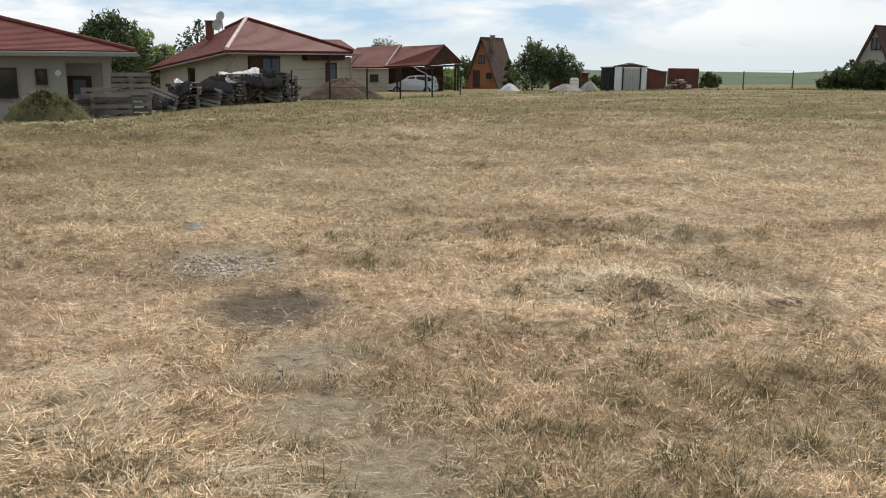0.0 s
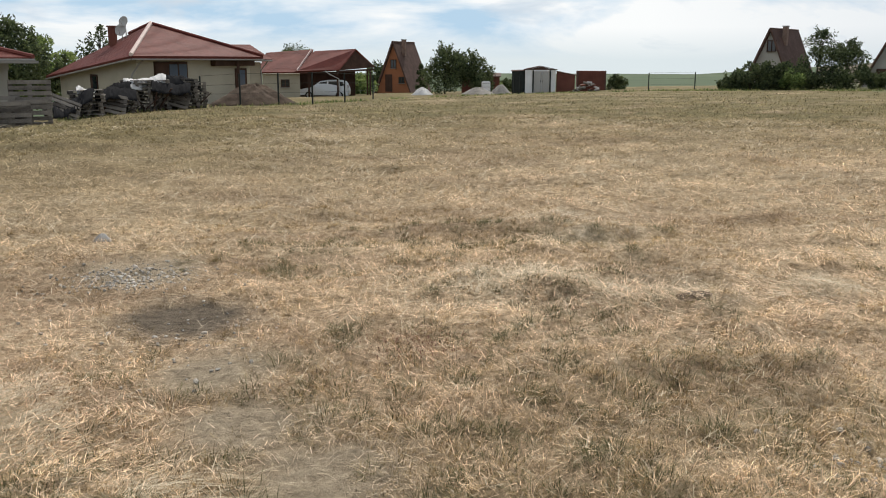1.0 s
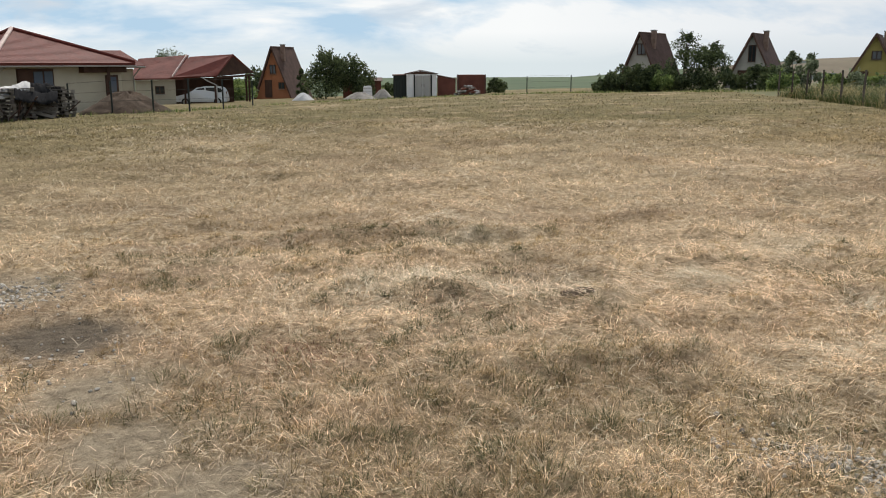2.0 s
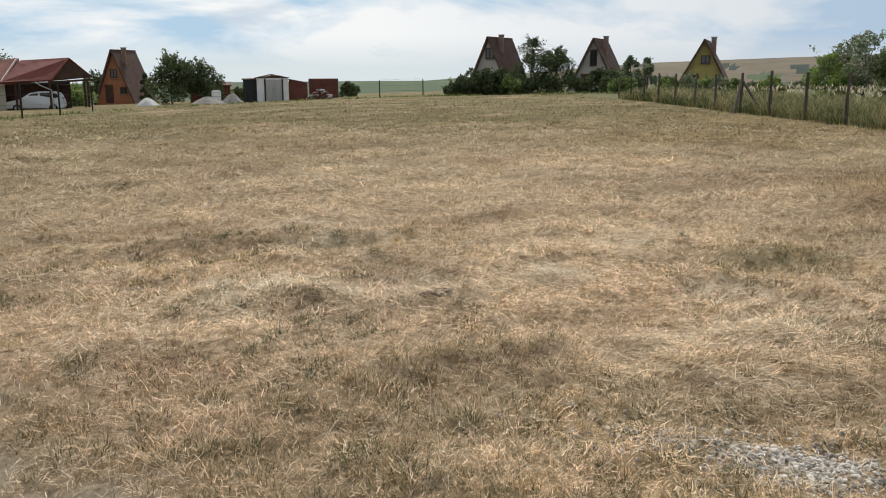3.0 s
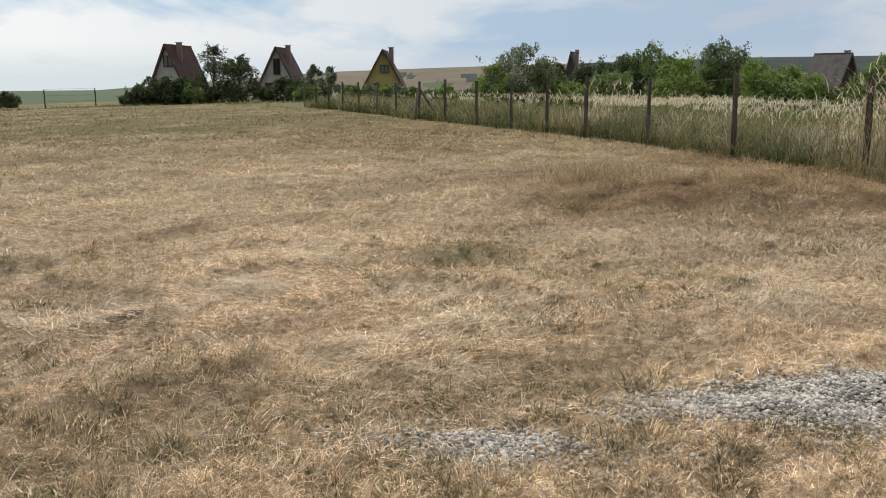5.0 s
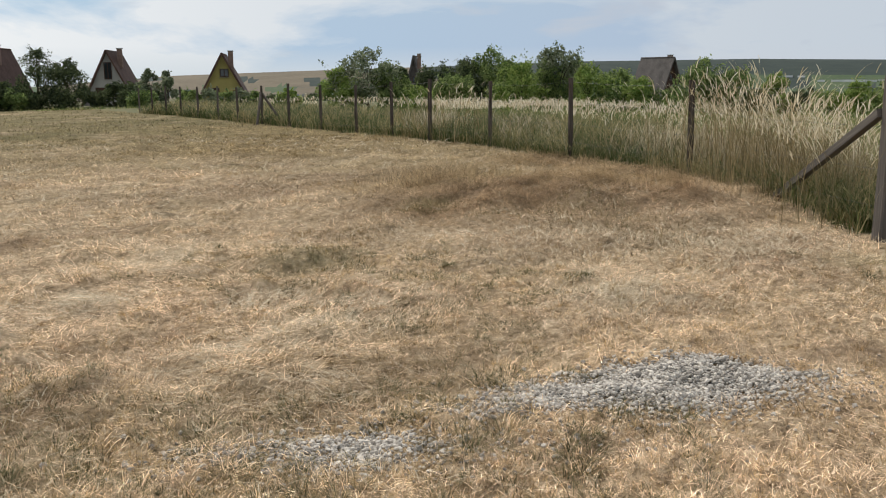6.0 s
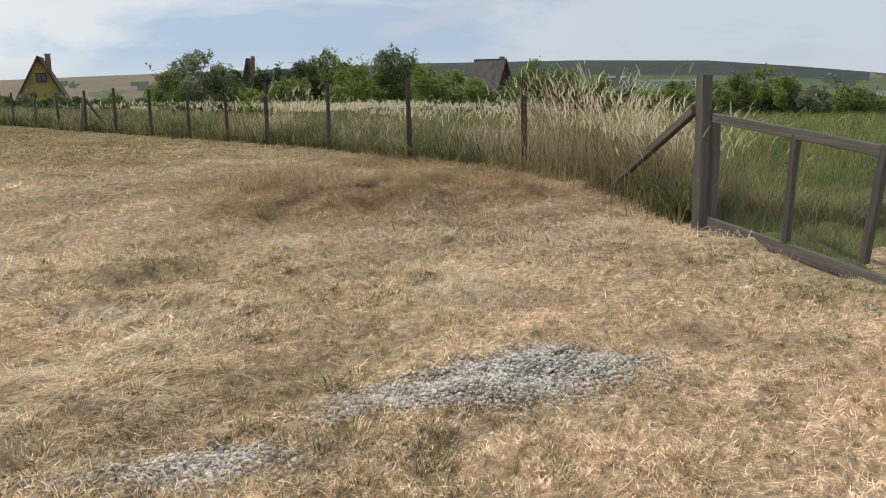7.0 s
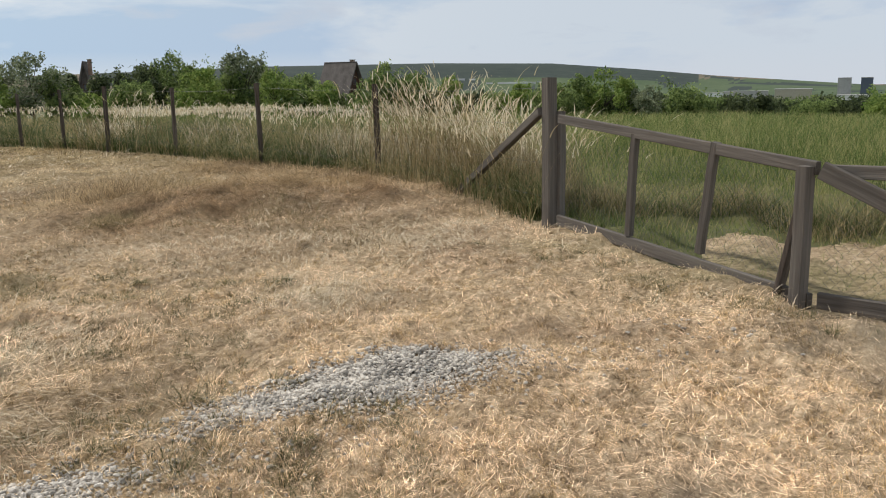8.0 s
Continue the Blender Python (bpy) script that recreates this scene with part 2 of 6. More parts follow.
    if blade:
        isl = nt.nodes.new("ShaderNodeNewGeometry")
        rg = nt.nodes.new("ShaderNodeMapRange")
        rg.inputs[3].default_value, rg.inputs[4].default_value = lo, hi
        nt.links.new(isl.outputs["Random Per Island"], rg.inputs[0])
        sc = nt.nodes.new("ShaderNodeVectorMath")
        sc.operation = "SCALE"
        nt.links.new(col, sc.inputs[0])
        nt.links.new(rg.outputs[0], sc.inputs["Scale"])
        tn = nt.nodes.new("ShaderNodeVectorMath")
        tn.operation = "MULTIPLY"
        tn.inputs[1].default_value = tint
        nt.links.new(sc.outputs[0], tn.inputs[0])
        nt.links.new(tn.outputs[0], bs.inputs["Base Color"])
        tr = nt.nodes.new("ShaderNodeBsdfTranslucent")
        nt.links.new(tn.outputs[0], tr.inputs["Color"])
        mx = nt.nodes.new("ShaderNodeMixShader")
        mx.inputs[0].default_value = 0.3
        nt.links.new(bs.outputs[0], mx.inputs[1])
        nt.links.new(tr.outputs[0], mx.inputs[2])
        nt.links.new(mx.outputs[0], nt.nodes["Material Output"].inputs["Surface"])
        return m
    nt.links.new(col, bs.inputs["Base Color"])
    b = nt.nodes.new("ShaderNodeBump")
    b.inputs["Strength"].default_value, b.inputs["Distance"].default_value = 1.0, 0.06
    nt.links.new(noise_at(14.0, 10, 0.5), b.inputs["Height"])
    nt.links.new(b.outputs["Normal"], bs.inputs["Normal"])
    return m


SOIL = soil_material("mown_dry_sward")
STRAW = soil_material("dry_grass_blade", True, (0.99, 1.0, 1.06), 0.45, 2.3)
PALESTRAW = material("bleached_straw", (0.38, 0.30, 0.19), (0.74, 0.64, 0.47), 3.0, 0.75, 0, None, 8.0, space="World", per_island=0.5)
CUT = soil_material("cut_straw_blade", True, (1.0, 1.01, 1.08), 0.7, 3.0)
CRUMB = soil_material("straw_crumb", True, (0.98, 0.99, 1.04), 0.35, 2.2)
SWATH = soil_material("matted_hay_blade", True, (0.96, 0.92, 0.88), 0.35, 1.9)
TUFT = soil_material("tuft_blade", True, (0.84, 0.80, 0.66), 0.45, 1.8)
GREENBLADE = material("green_grass_blade", (0.07, 0.075, 0.03), (0.30, 0.26, 0.14), 1.5, 0.8, 0, (0.16, 0.15, 0.07), 8.0, space="World", per_island=0.5, through_light=0.3)
MEADOW = material("meadow_grass_blade", (0.06, 0.10, 0.025), (0.42, 0.38, 0.17), 0.5, 0.8, 0, (0.16, 0.215, 0.06), 2.0, space="World", per_island=0.4, through_light=0.35)
TALL = material("tall_grass_blade", (0.052, 0.076, 0.024), (0.44, 0.35, 0.18), 0.5, 0.8, 0, (0.118, 0.142, 0.048), 2.0, space="World", per_island=0.45, through_light=0.3)
SEED = material("pale_seed_head", (0.52, 0.42, 0.25), (0.86, 0.78, 0.60), 2.0, 0.9, 0, None, 9.0, space="World", per_island=0.4, through_light=0.35)
STEM = material("tan_stem", (0.16, 0.13, 0.06), (0.44, 0.35, 0.20), 1.0, 0.85, 0, None, 4.0, space="World", per_island=0.5, through_light=0.3)
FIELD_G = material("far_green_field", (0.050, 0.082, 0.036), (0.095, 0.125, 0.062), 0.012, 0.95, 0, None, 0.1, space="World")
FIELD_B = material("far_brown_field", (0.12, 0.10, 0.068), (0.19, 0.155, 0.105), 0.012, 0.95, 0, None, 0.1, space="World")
# distance haze is put into the woodland colour as a blue tinge
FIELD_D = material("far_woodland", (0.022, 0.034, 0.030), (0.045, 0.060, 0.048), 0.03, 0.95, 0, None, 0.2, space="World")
MEADOWSOIL = material("meadow_soil", (0.050, 0.062, 0.022), (0.17, 0.155, 0.065), 0.3, 0.95, 0.5, None, 3.0, space="World")
STONE = material("crushed_grey_stone", (0.27, 0.245, 0.21), (0.66, 0.605, 0.53), 6.0, 0.85, 0.3, None, 60.0, space="World", per_island=0.45)
POSTWOOD = material("weathered_post_wood", (0.055, 0.043, 0.036), (0.17, 0.14, 0.115), 3.0, 0.9, 0.35, None, 14.0, per_object=0.25)
GATEWOOD = material("weathered_grey_plank", (0.075, 0.065, 0.057), (0.175, 0.155, 0.135), 2.5, 0.9, 0.35, None, 16.0, per_object=0.2)
for wood in (POSTWOOD, GATEWOOD):
    grained(wood)
PALLET = material("grey_pallet_wood", (0.06, 0.052, 0.045), (0.24, 0.215, 0.185), 2.5, 0.9, 0.5, None, 40.0, per_object=0.45)
WIRE = material("galvanised_wire", (0.10, 0.10, 0.10), (0.18, 0.18, 0.18), 5, 0.6, 0, metal=0.8)
DARKPOST = material("dark_green_post", (0.012, 0.016, 0.014), (0.03, 0.035, 0.03), 5, 0.6, 0)
ROOF = material("red_roof_tile", (0.10, 0.024, 0.018), (0.185, 0.047, 0.035), 1.2, 0.7, 0.5, None, 9.0)
RIDGE = material("pale_ridge_tile", (0.50, 0.36, 0.32), (0.72, 0.60, 0.55), 3.0, 0.7, 0.2)
CREAM = material("cream_render", (0.36, 0.33, 0.255), (0.47, 0.43, 0.34), 0.8, 0.9, 0.2, None, 30.0)
SOFFIT = material("grey_soffit_board", (0.22, 0.205, 0.185), (0.30, 0.28, 0.25), 1.0, 0.8, 0.1)
ORANGE = material("orange_render", (0.27, 0.105, 0.05), (0.36, 0.15, 0.075), 1.0, 0.9, 0.2)
YELLOW = material("yellow_render", (0.30, 0.25, 0.08), (0.41, 0.34, 0.125), 1.0, 0.9, 0.2)
GREYWALL = material("pale_grey_render", (0.31, 0.30, 0.275), (0.44, 0.42, 0.385), 1.0, 0.9, 0.2)
BROWNROOF = material("dark_brown_roof", (0.060, 0.034, 0.026), (0.13, 0.075, 0.058), 1.5, 0.8, 0.4, None, 12.0)
GREYROOF = material("grey_brown_roof", (0.060, 0.052, 0.048), (0.135, 0.120, 0.110), 1.5, 0.8, 0.4, None, 12.0)
REDBROWN = material("rust_red_sheet", (0.10, 0.035, 0.026), (0.19, 0.07, 0.048), 1.2, 0.7, 0.2)
BRICK = material("chimney_brick", (0.17, 0.11, 0.085), (0.29, 0.205, 0.165), 4.0, 0.9, 0.3)
WHITE = material("white_painted_sheet", (0.62, 0.62, 0.62), (0.80, 0.80, 0.79), 1.0, 0.6, 0.1)
TARP = material("pale_tarpaulin", (0.42, 0.42, 0.42), (0.66, 0.65, 0.63), 2.0, 0.6, 0.4)
BLACKTARP = material("black_foil", (0.010, 0.010, 0.011), (0.03, 0.03, 0.032), 2.0, 0.85, 0.3)
BLACKTARP.node_tree.nodes["Principled BSDF"].inputs["Specular IOR Level"].default_value = 0.02
GREYCREAM = material("grey_cream_render", (0.30, 0.285, 0.25), (0.39, 0.37, 0.325), 0.8, 0.9, 0.2, None, 30.0)
REDWEED = material("reddish_weed", (0.16, 0.055, 0.045), (0.36, 0.17, 0.12), 3.0, 0.85, 0, None, 20.0, space="World", per_island=0.5)
DARKWOOD = material("dark_stained_wood", (0.035, 0.018, 0.012), (0.085, 0.045, 0.030), 2.0, 0.8, 0.3)
PAINT = material("silver_car_paint", (0.50, 0.52, 0.54), (0.58, 0.60, 0.62), 0.5, 0.3, 0, metal=0.4)
RUBBER = material("tyre_rubber", (0.015, 0.015, 0.015), (0.03, 0.03, 0.03), 9, 0.8, 0)
RIM = material("alloy_rim", (0.4, 0.4, 0.4), (0.55, 0.55, 0.55), 9, 0.35, 0, metal=0.8)
EARTH = material("loose_earth", (0.052, 0.036, 0.025), (0.13, 0.092, 0.065), 2.5, 0.95, 0.8, None, 20.0)
HAY = material("green_hay_heap", (0.085, 0.085, 0.038), (0.22, 0.20, 0.095), 2.0, 0.95, 0.8, None, 25.0)
GRAVELHEAP = material("pale_gravel_heap", (0.20, 0.185, 0.165), (0.36, 0.335, 0.30), 2.5, 0.95, 0.6, None, 30.0)
LEAF = material("leaf", (0.075, 0.12, 0.038), (0.29, 0.36, 0.12), 0.5, 0.7, 0, None, 3.0, space="World", per_island=0.5, through_light=0.45)
LEAFD = material("dark_leaf", (0.034, 0.050, 0.024), (0.135, 0.165, 0.068), 0.5, 0.7, 0, None, 3.0, space="World", per_island=0.5, through_light=0.35)
LEAFL = material("light_leaf", (0.10, 0.17, 0.035), (0.30, 0.37, 0.10), 0.5, 0.7, 0, None, 3.0, space="World", per_island=0.5, through_light=0.45)
LEAFS = material("silvery_leaf", (0.10, 0.13, 0.07), (0.30, 0.33, 0.20), 0.5, 0.7, 0, None, 3.0, space="World", per_island=0.5, through_light=0.3)
BARK = material("bark", (0.035, 0.028, 0.020), (0.10, 0.08, 0.06), 3.0, 0.9, 0.5)
CONCRETE = material("pale_concrete", (0.34, 0.33, 0.31), (0.46, 0.45, 0.43), 0.05, 0.9, 0, None, 0.5, space="World")
PANE = glass_dark("window_pane")
PANEB = glass_dark("blue_window_pane", (0.10, 0.12, 0.16))

# ---- the lie of the land ----


def smooth(e0, e1, v):
    s = np.clip((v - e0) / (e1 - e0), 0, 1)
    return s * s * (3 - 2 * s)


def lump(x, y, cx, cy, r, h):
    return h * np.exp(-((x - cx) ** 2 + (y - cy) ** 2) / (r * r))


def value_noise(x, y, scale, seed):
    """Smooth random field between 0 and 1."""
    rng = np.random.default_rng(seed)
    g = rng.uniform(0, 1, (64, 64))
    u, v = x / scale + 17.3, y / scale + 9.1
    i, j = np.floor(u).astype(int), np.floor(v).astype(int)
    fu, fv = u - i, v - j
    fu, fv = fu * fu * (3 - 2 * fu), fv * fv * (3 - 2 * fv)
    i0, i1, j0, j1 = i % 64, (i + 1) % 64, j % 64, (j + 1) % 64
    return (g[i0, j0] * (1 - fu) + g[i1, j0] * fu) * (1 - fv) + (g[i0, j1] * (1 - fu) + g[i1, j1] * fu) * fv


def ground_z(x, y):
    """Nearly level field, falling gently to the neighbours, then to a wide valley with a far ridge."""
    x, y = np.asarray(x, float), np.asarray(y, float)
    r = np.hypot(x, y)
    az = np.degrees(np.arctan2(x, y))
    fall = np.interp(az, [-32.4, -23.3, -19.4, -15.5, -11.7, -3.9, 10.4, 19.4, 25.9, 36.3, 51.8, 77.7, 116.5], [0.1036, 0.0907, 0.0622, 0.044, 0.0356, 0.0304, 0.0246, 0.0168, 0.0142, 0.0078, 0.0155, 0.0285, 0.0285])
    u = np.maximum(0, np.minimum(r, 108) - 19.3)
    z = -fall * u * u / (u + 3.1)
    z108 = -fall * 88.7 * 88.7 / 91.8
    lr = np.log(np.maximum(r, 108))
    east = smooth(23.3, 41.4, az)
    ridge = 1.55 + 2160 * np.tan(np.radians(np.interp(az, [-77.7, 12.9, 19.4, 36.3, 44, 62.2, 72.5, 80.3, 85.5, 90.6, 99.7, 116.5], [-1.17, -1.1, -0.97, 0.28, 0.54, 1.06, 1.11, 0.96, 0.52, 0, -0.71, -0.65])))
    ze = np.interp(lr, np.log([108, 232, 618, 1158, 1620, 2160, 3475]), [0.0, -8.0, -20.0, -28.0, -24.0, 0.0, -40.0])
    zw = np.interp(lr, np.log([108, 347, 540, 1544, 2160, 3475]), [0.0, -3.25, -12.0, -45.0, 0.0, -80.0])
    edge = np.interp(lr, np.log([108, 232, 618]), [1, 0.3, 0])
    rise = smooth(math.log(1544), math.log(2160), lr) * (1 - smooth(math.log(2240), math.log(3475), lr))
    far = z108 * edge + ze * east + zw * (1 - east) + ridge * rise
    z = np.where(r > 108, far, z)
    # low hay ridges and hollows left by the mower
    z = z + lump(x, y, 9.81, 5.73, 1.6, 0.22) + lump(x, y, 10.01, 3.45, 1.2, 0.12) + lump(x, y, 8.09, 6.08, 0.5, -0.10) + lump(x, y, 1.1, 5.63, 0.7, 0.07) + lump(x, y, 2.27, 5.22, 0.6, 0.05) + lump(x, y, 8.47, 4.57, 1.0, 0.06)
    near = np.exp(-r / 31.0)
    z = z + near * (0.030 * np.sin(1.3 * x + 0.7 * y) * np.sin(0.9 * y - 0.4 * x + 1.0) + 0.014 * np.sin(3.1 * x + 1.9 * y) * np.cos(2.7 * y - 1.7 * x))
    # raked ridges and heaps of hay, a stride across
    heaps = np.exp(-r / 45.0) * smooth(3, 6, r) * (0.25 + value_noise(x, y, 2.4, 95))
    z = z + heaps * 0.24 * np.maximum(value_noise(x + 0.3 * y, 1.5 * y, 0.62, 94) - 0.52, 0)
    # matted lumps of cut grass, a hand across
    rough = np.exp(-r / 16.0) * (0.35 + 0.9 * value_noise(x, y, 1.3, 91))
    z = z + rough * (0.09 * (value_noise(x, y, 0.34, 92) - 0.5) + 0.14 * np.maximum(value_noise(x, y, 0.15, 93) - 0.45, 0))
    z = z + lump(x, y, 9.37, 4.96, 2.6, 0.07) * np.sin(4.1 * x + 1.2 * np.sin(2 * y)) * np.sin(4.7 * y + 1.5 * np.sin(1.6 * x))
    return z


def spot(az, r, dz=0.0):
    x, y = r * math.sin(radians(az)), r * math.cos(radians(az))
    return Vector((x, y, float(ground_z(x, y)) + dz))


# ---- builders ----


def mesh_np(name, verts, tris, mats, parent=None, smoothed=False, mat_index=None):
    me = bpy.data.meshes.new(name)
    verts, tris = np.asarray(verts, np.float32), np.asarray(tris, np.int32)
    k = tris.shape[1]
    me.vertices.add(len(verts))
    me.vertices.foreach_set("co", verts.ravel())
    me.loops.add(tris.size)
    me.loops.foreach_set("vertex_index", tris.ravel())
    me.polygons.add(len(tris))
    me.polygons.foreach_set("loop_start", np.arange(0, tris.size, k, dtype=np.int32))
    for m in mats if isinstance(mats, (list, tuple)) else [mats]:
        me.materials.append(m)
    if mat_index is not None:
        me.polygons.foreach_set("material_index", np.asarray(mat_index, np.int32))
    me.polygons.foreach_set("use_smooth", np.full(len(tris), smoothed))
    me.update(calc_edges=True)
    me.validate()
    ob = new(name, me)
    ob.parent = parent
    return ob


def part(name, bm, mat, parent, label="", smoothed=False):
    bmesh.ops.recalc_face_normals(bm, faces=bm.faces)
    me = bpy.data.meshes.new(name)
    bm.to_mesh(me)
    bm.free()
    me.materials.append(mat)
    if smoothed:
        me.polygons.foreach_set("use_smooth", np.full(len(me.polygons), True))
    ob = new(name, me)
    ob.parent = parent
    if label:
        ob["label"] = label
    return ob


def thing(name, label, category, m=None, group="", kind=""):
    ob = new(name)
    ob.empty_display_size = 0.2
    if m is not None:
        ob.matrix_basis = m
    return tagged(ob, label, category, group, kind)


def box(c, s, bevel=0.0, turn=None):
    bm = bmesh.new()
    bmesh.ops.create_cube(bm, size=1.0)
    bmesh.ops.scale(bm, vec=s, verts=bm.verts)
    if bevel:
        bmesh.ops.bevel(bm, geom=bm.edges[:], offset=bevel, segments=2, affect="EDGES")
    if turn is not None:
        bmesh.ops.transform(bm, matrix=turn, verts=bm.verts)
    bmesh.ops.translate(bm, vec=c, verts=bm.verts)
    return bm


def beam(a, b, w, h, bevel=0.006, wob=0.0):
    """A timber of section w x h from a to b, slightly warped."""
    a, b = Vector(a), Vector(b)
    d = b - a
    q = d.to_track_quat("Z", "Y").to_matrix()
    bm = bmesh.new()
    n = 5
    rings = []
    for i in range(n):
        c = a + d * (i / (n - 1))
        o = Vector((random.uniform(-wob, wob), random.uniform(-wob, wob), 0))
        ring = []
        for sx, sy in ((-1, -1), (1, -1), (1, 1), (-1, 1)):
            for ex, ey in ((1, 1 - 2 * bevel / h), (1 - 2 * bevel / w, 1)) if (sx * sy > 0) else ((1 - 2 * bevel / w, 1), (1, 1 - 2 * bevel / h)):
                ring.append(bm.verts.new(c + q @ (Vector((sx * w / 2 * ex, sy * h / 2 * ey, 0)) + o)))
        rings.append(ring)
    k = len(rings[0])
    for r0, r1 in zip(rings, rings[1:]):
        for i in range(k):
            bm.faces.new((r0[i], r0[(i + 1) % k], r1[(i + 1) % k], r1[i]))
    bm.faces.new(rings[0][::-1])
    bm.faces.new(rings[-1])
    return bm


def rod(pts, r0, r1=None, sides=7):
    """A tapered round bar through points."""
    pts = [Vector(p) for p in pts]
    r1 = r0 if r1 is None else r1
    bm = bmesh.new()
    rings = []
    for i, p in enumerate(pts):
        d = (pts[min(i + 1, len(pts) - 1)] - pts[max(i - 1, 0)]).normalized()
        q = d.to_track_quat("Z", "Y").to_matrix()
        rr = r0 + (r1 - r0) * i / max(1, len(pts) - 1)
        rings.append([bm.verts.new(p + q @ Vector((rr * math.cos(2 * math.pi * k / sides), rr * math.sin(2 * math.pi * k / sides), 0))) for k in range(sides)])
    for a, b in zip(rings, rings[1:]):
        for k in range(sides):
            bm.faces.new((a[k], a[(k + 1) % sides], b[(k + 1) % sides], b[k]))
    bm.faces.new(rings[0][::-1])
    bm.faces.new(rings[-1])
    return bm


def slab(corners, thick):
    """A plate with these top corners and thickness downward."""
    bm = bmesh.new()
    n = (Vector(corners[1]) - Vector(corners[0])).cross(Vector(corners[2]) - Vector(corners[0])).normalized()
    if n.z < 0:
        n = -n
    top = [bm.verts.new(c) for c in corners]
    bot = [bm.verts.new(Vector(c) - n * thick) for c in corners]
    bm.faces.new(top)
    bm.faces.new(bot[::-1])
    k = len(corners)
    for i in range(k):
        bm.faces.new((top[i], top[(i + 1) % k], bot[(i + 1) % k], bot[i]))
    return bm


def prism(outline, height):
    """Upright walls over an outline; height is one number or one for each corner."""
    hs = height if isinstance(height, (list, tuple)) else [height] * len(outline)
    bm = bmesh.new()
    lo = [bm.verts.new((x, y, -1.2)) for x, y in outline]
    hi = [bm.verts.new((x, y, h)) for (x, y), h in zip(outline, hs)]
    k = len(outline)
    bm.faces.new(lo[::-1])
    bm.faces.new(hi)
    for i in range(k):
        bm.faces.new((lo[i], lo[(i + 1) % k], hi[(i + 1) % k], hi[i]))
    return bm


def facing(az, r, turn=0.0, dz=0.0):
    """A pose at az, r whose -y side looks to the middle of the field, turned by turn degrees."""
    p = spot(az, r, dz)
    return pose(p.x, p.y, p.z, 0, 0, -az + turn)


# ---- ground sheet ----
az_in = np.radians(np.arange(-38, 114.01, 0.35))
az_out = np.radians(np.arange(119, 320, 5.0))
AZ = np.concatenate([az_in, az_out])
RR = np.concatenate([[0.4, 0.8, 1.25], np.arange(1.7, 7, 0.045), np.arange(7, 13, 0.08), np.geomspace(13, 36, 90), np.geomspace(37, 108, 45), np.geomspace(112, 3475, 75)])
gx, gy = RR[:, None] * np.sin(AZ)[None], RR[:, None] * np.cos(AZ)[None]
gz = ground_z(gx, gy)
nr, na = gx.shape
gv = np.concatenate([np.stack([gx, gy, gz], 2).reshape(-1, 3), [[0, 0, float(ground_z(0, 0))]]])
ii, jj = np.meshgrid(np.arange(nr - 1), np.arange(na), indexing="ij")
j2 = (jj + 1) % na
quads = np.stack([ii * na + jj, ii * na + j2, (ii + 1) * na + j2, (ii + 1) * na + jj], 2).reshape(-1, 4)
cap = np.stack([np.full(na, nr * na), np.arange(na), (np.arange(na) + 1) % na, (np.arange(na) + 1) % na], 1)
tri = np.concatenate([quads[:, [0, 1, 2]], quads[:, [0, 2, 3]], cap[:, [0, 2, 1]]])
cx, cy = gv[tri][:, :, 0].mean(1), gv[tri][:, :, 1].mean(1)
cr_, caz = np.hypot(cx, cy), np.degrees(np.arctan2(cx, cy))


# the fence line along the eastern edge of the plot
FENCE = [(8.91, 1.52), (13.28, 5.08), (14.91, 8.1), (16.72, 11.16), (17.82, 13.76), (18.87, 15.9), (19.63, 17.94), (20.49, 20.29), (21.43, 22.77), (22.37, 25.24), (23.3, 27.7), (24.32, 30.21), (25.24, 32.74), (26.25, 35.33), (27.26, 37.91), (28.27, 40.49), (29.18, 43.01)]
FX, FY = np.array([p[0] for p in FENCE]), np.array([p[1] for p in FENCE])


def beyond_fence(x, y):
    """Metres east of the fence and gate line."""
    return x - np.interp(y, [-4.98, -1.25, -0.64, *FY, 54.07, 72.89], [3.38, 5.85, 6.17, *FX, 33.77, 41.25])


bey = beyond_fence(cx, cy)
field_noise = np.sin(cx / 147 + 1.3 * np.sin(cy / 200)) + np.sin(cy / 131 + 0.9 * np.sin(cx / 162))
mi = np.zeros(len(tri), int)
mi[(bey > 0.1) & (cr_ < 108)] = 4
mi[(cr_ < 8.7 + 0.3 * np.sin(caz * 0.9)) & (caz > 90) & (bey > 0.1)] = 0
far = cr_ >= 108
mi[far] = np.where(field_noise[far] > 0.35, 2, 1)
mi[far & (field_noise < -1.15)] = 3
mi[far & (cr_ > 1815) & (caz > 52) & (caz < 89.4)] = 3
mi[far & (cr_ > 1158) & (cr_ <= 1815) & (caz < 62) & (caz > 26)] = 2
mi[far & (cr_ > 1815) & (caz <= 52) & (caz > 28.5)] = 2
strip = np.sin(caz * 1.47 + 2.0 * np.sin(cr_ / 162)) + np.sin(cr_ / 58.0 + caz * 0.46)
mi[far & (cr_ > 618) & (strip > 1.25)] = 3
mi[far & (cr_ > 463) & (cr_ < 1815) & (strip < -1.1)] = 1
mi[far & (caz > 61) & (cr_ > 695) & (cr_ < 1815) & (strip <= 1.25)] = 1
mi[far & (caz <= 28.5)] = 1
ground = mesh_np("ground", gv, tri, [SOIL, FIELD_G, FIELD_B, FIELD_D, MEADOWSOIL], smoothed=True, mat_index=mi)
tagged(ground, "mown dry yellow-brown grass field falling to a green valley", "ground", kind="structure")

# ---- western neighbours ----


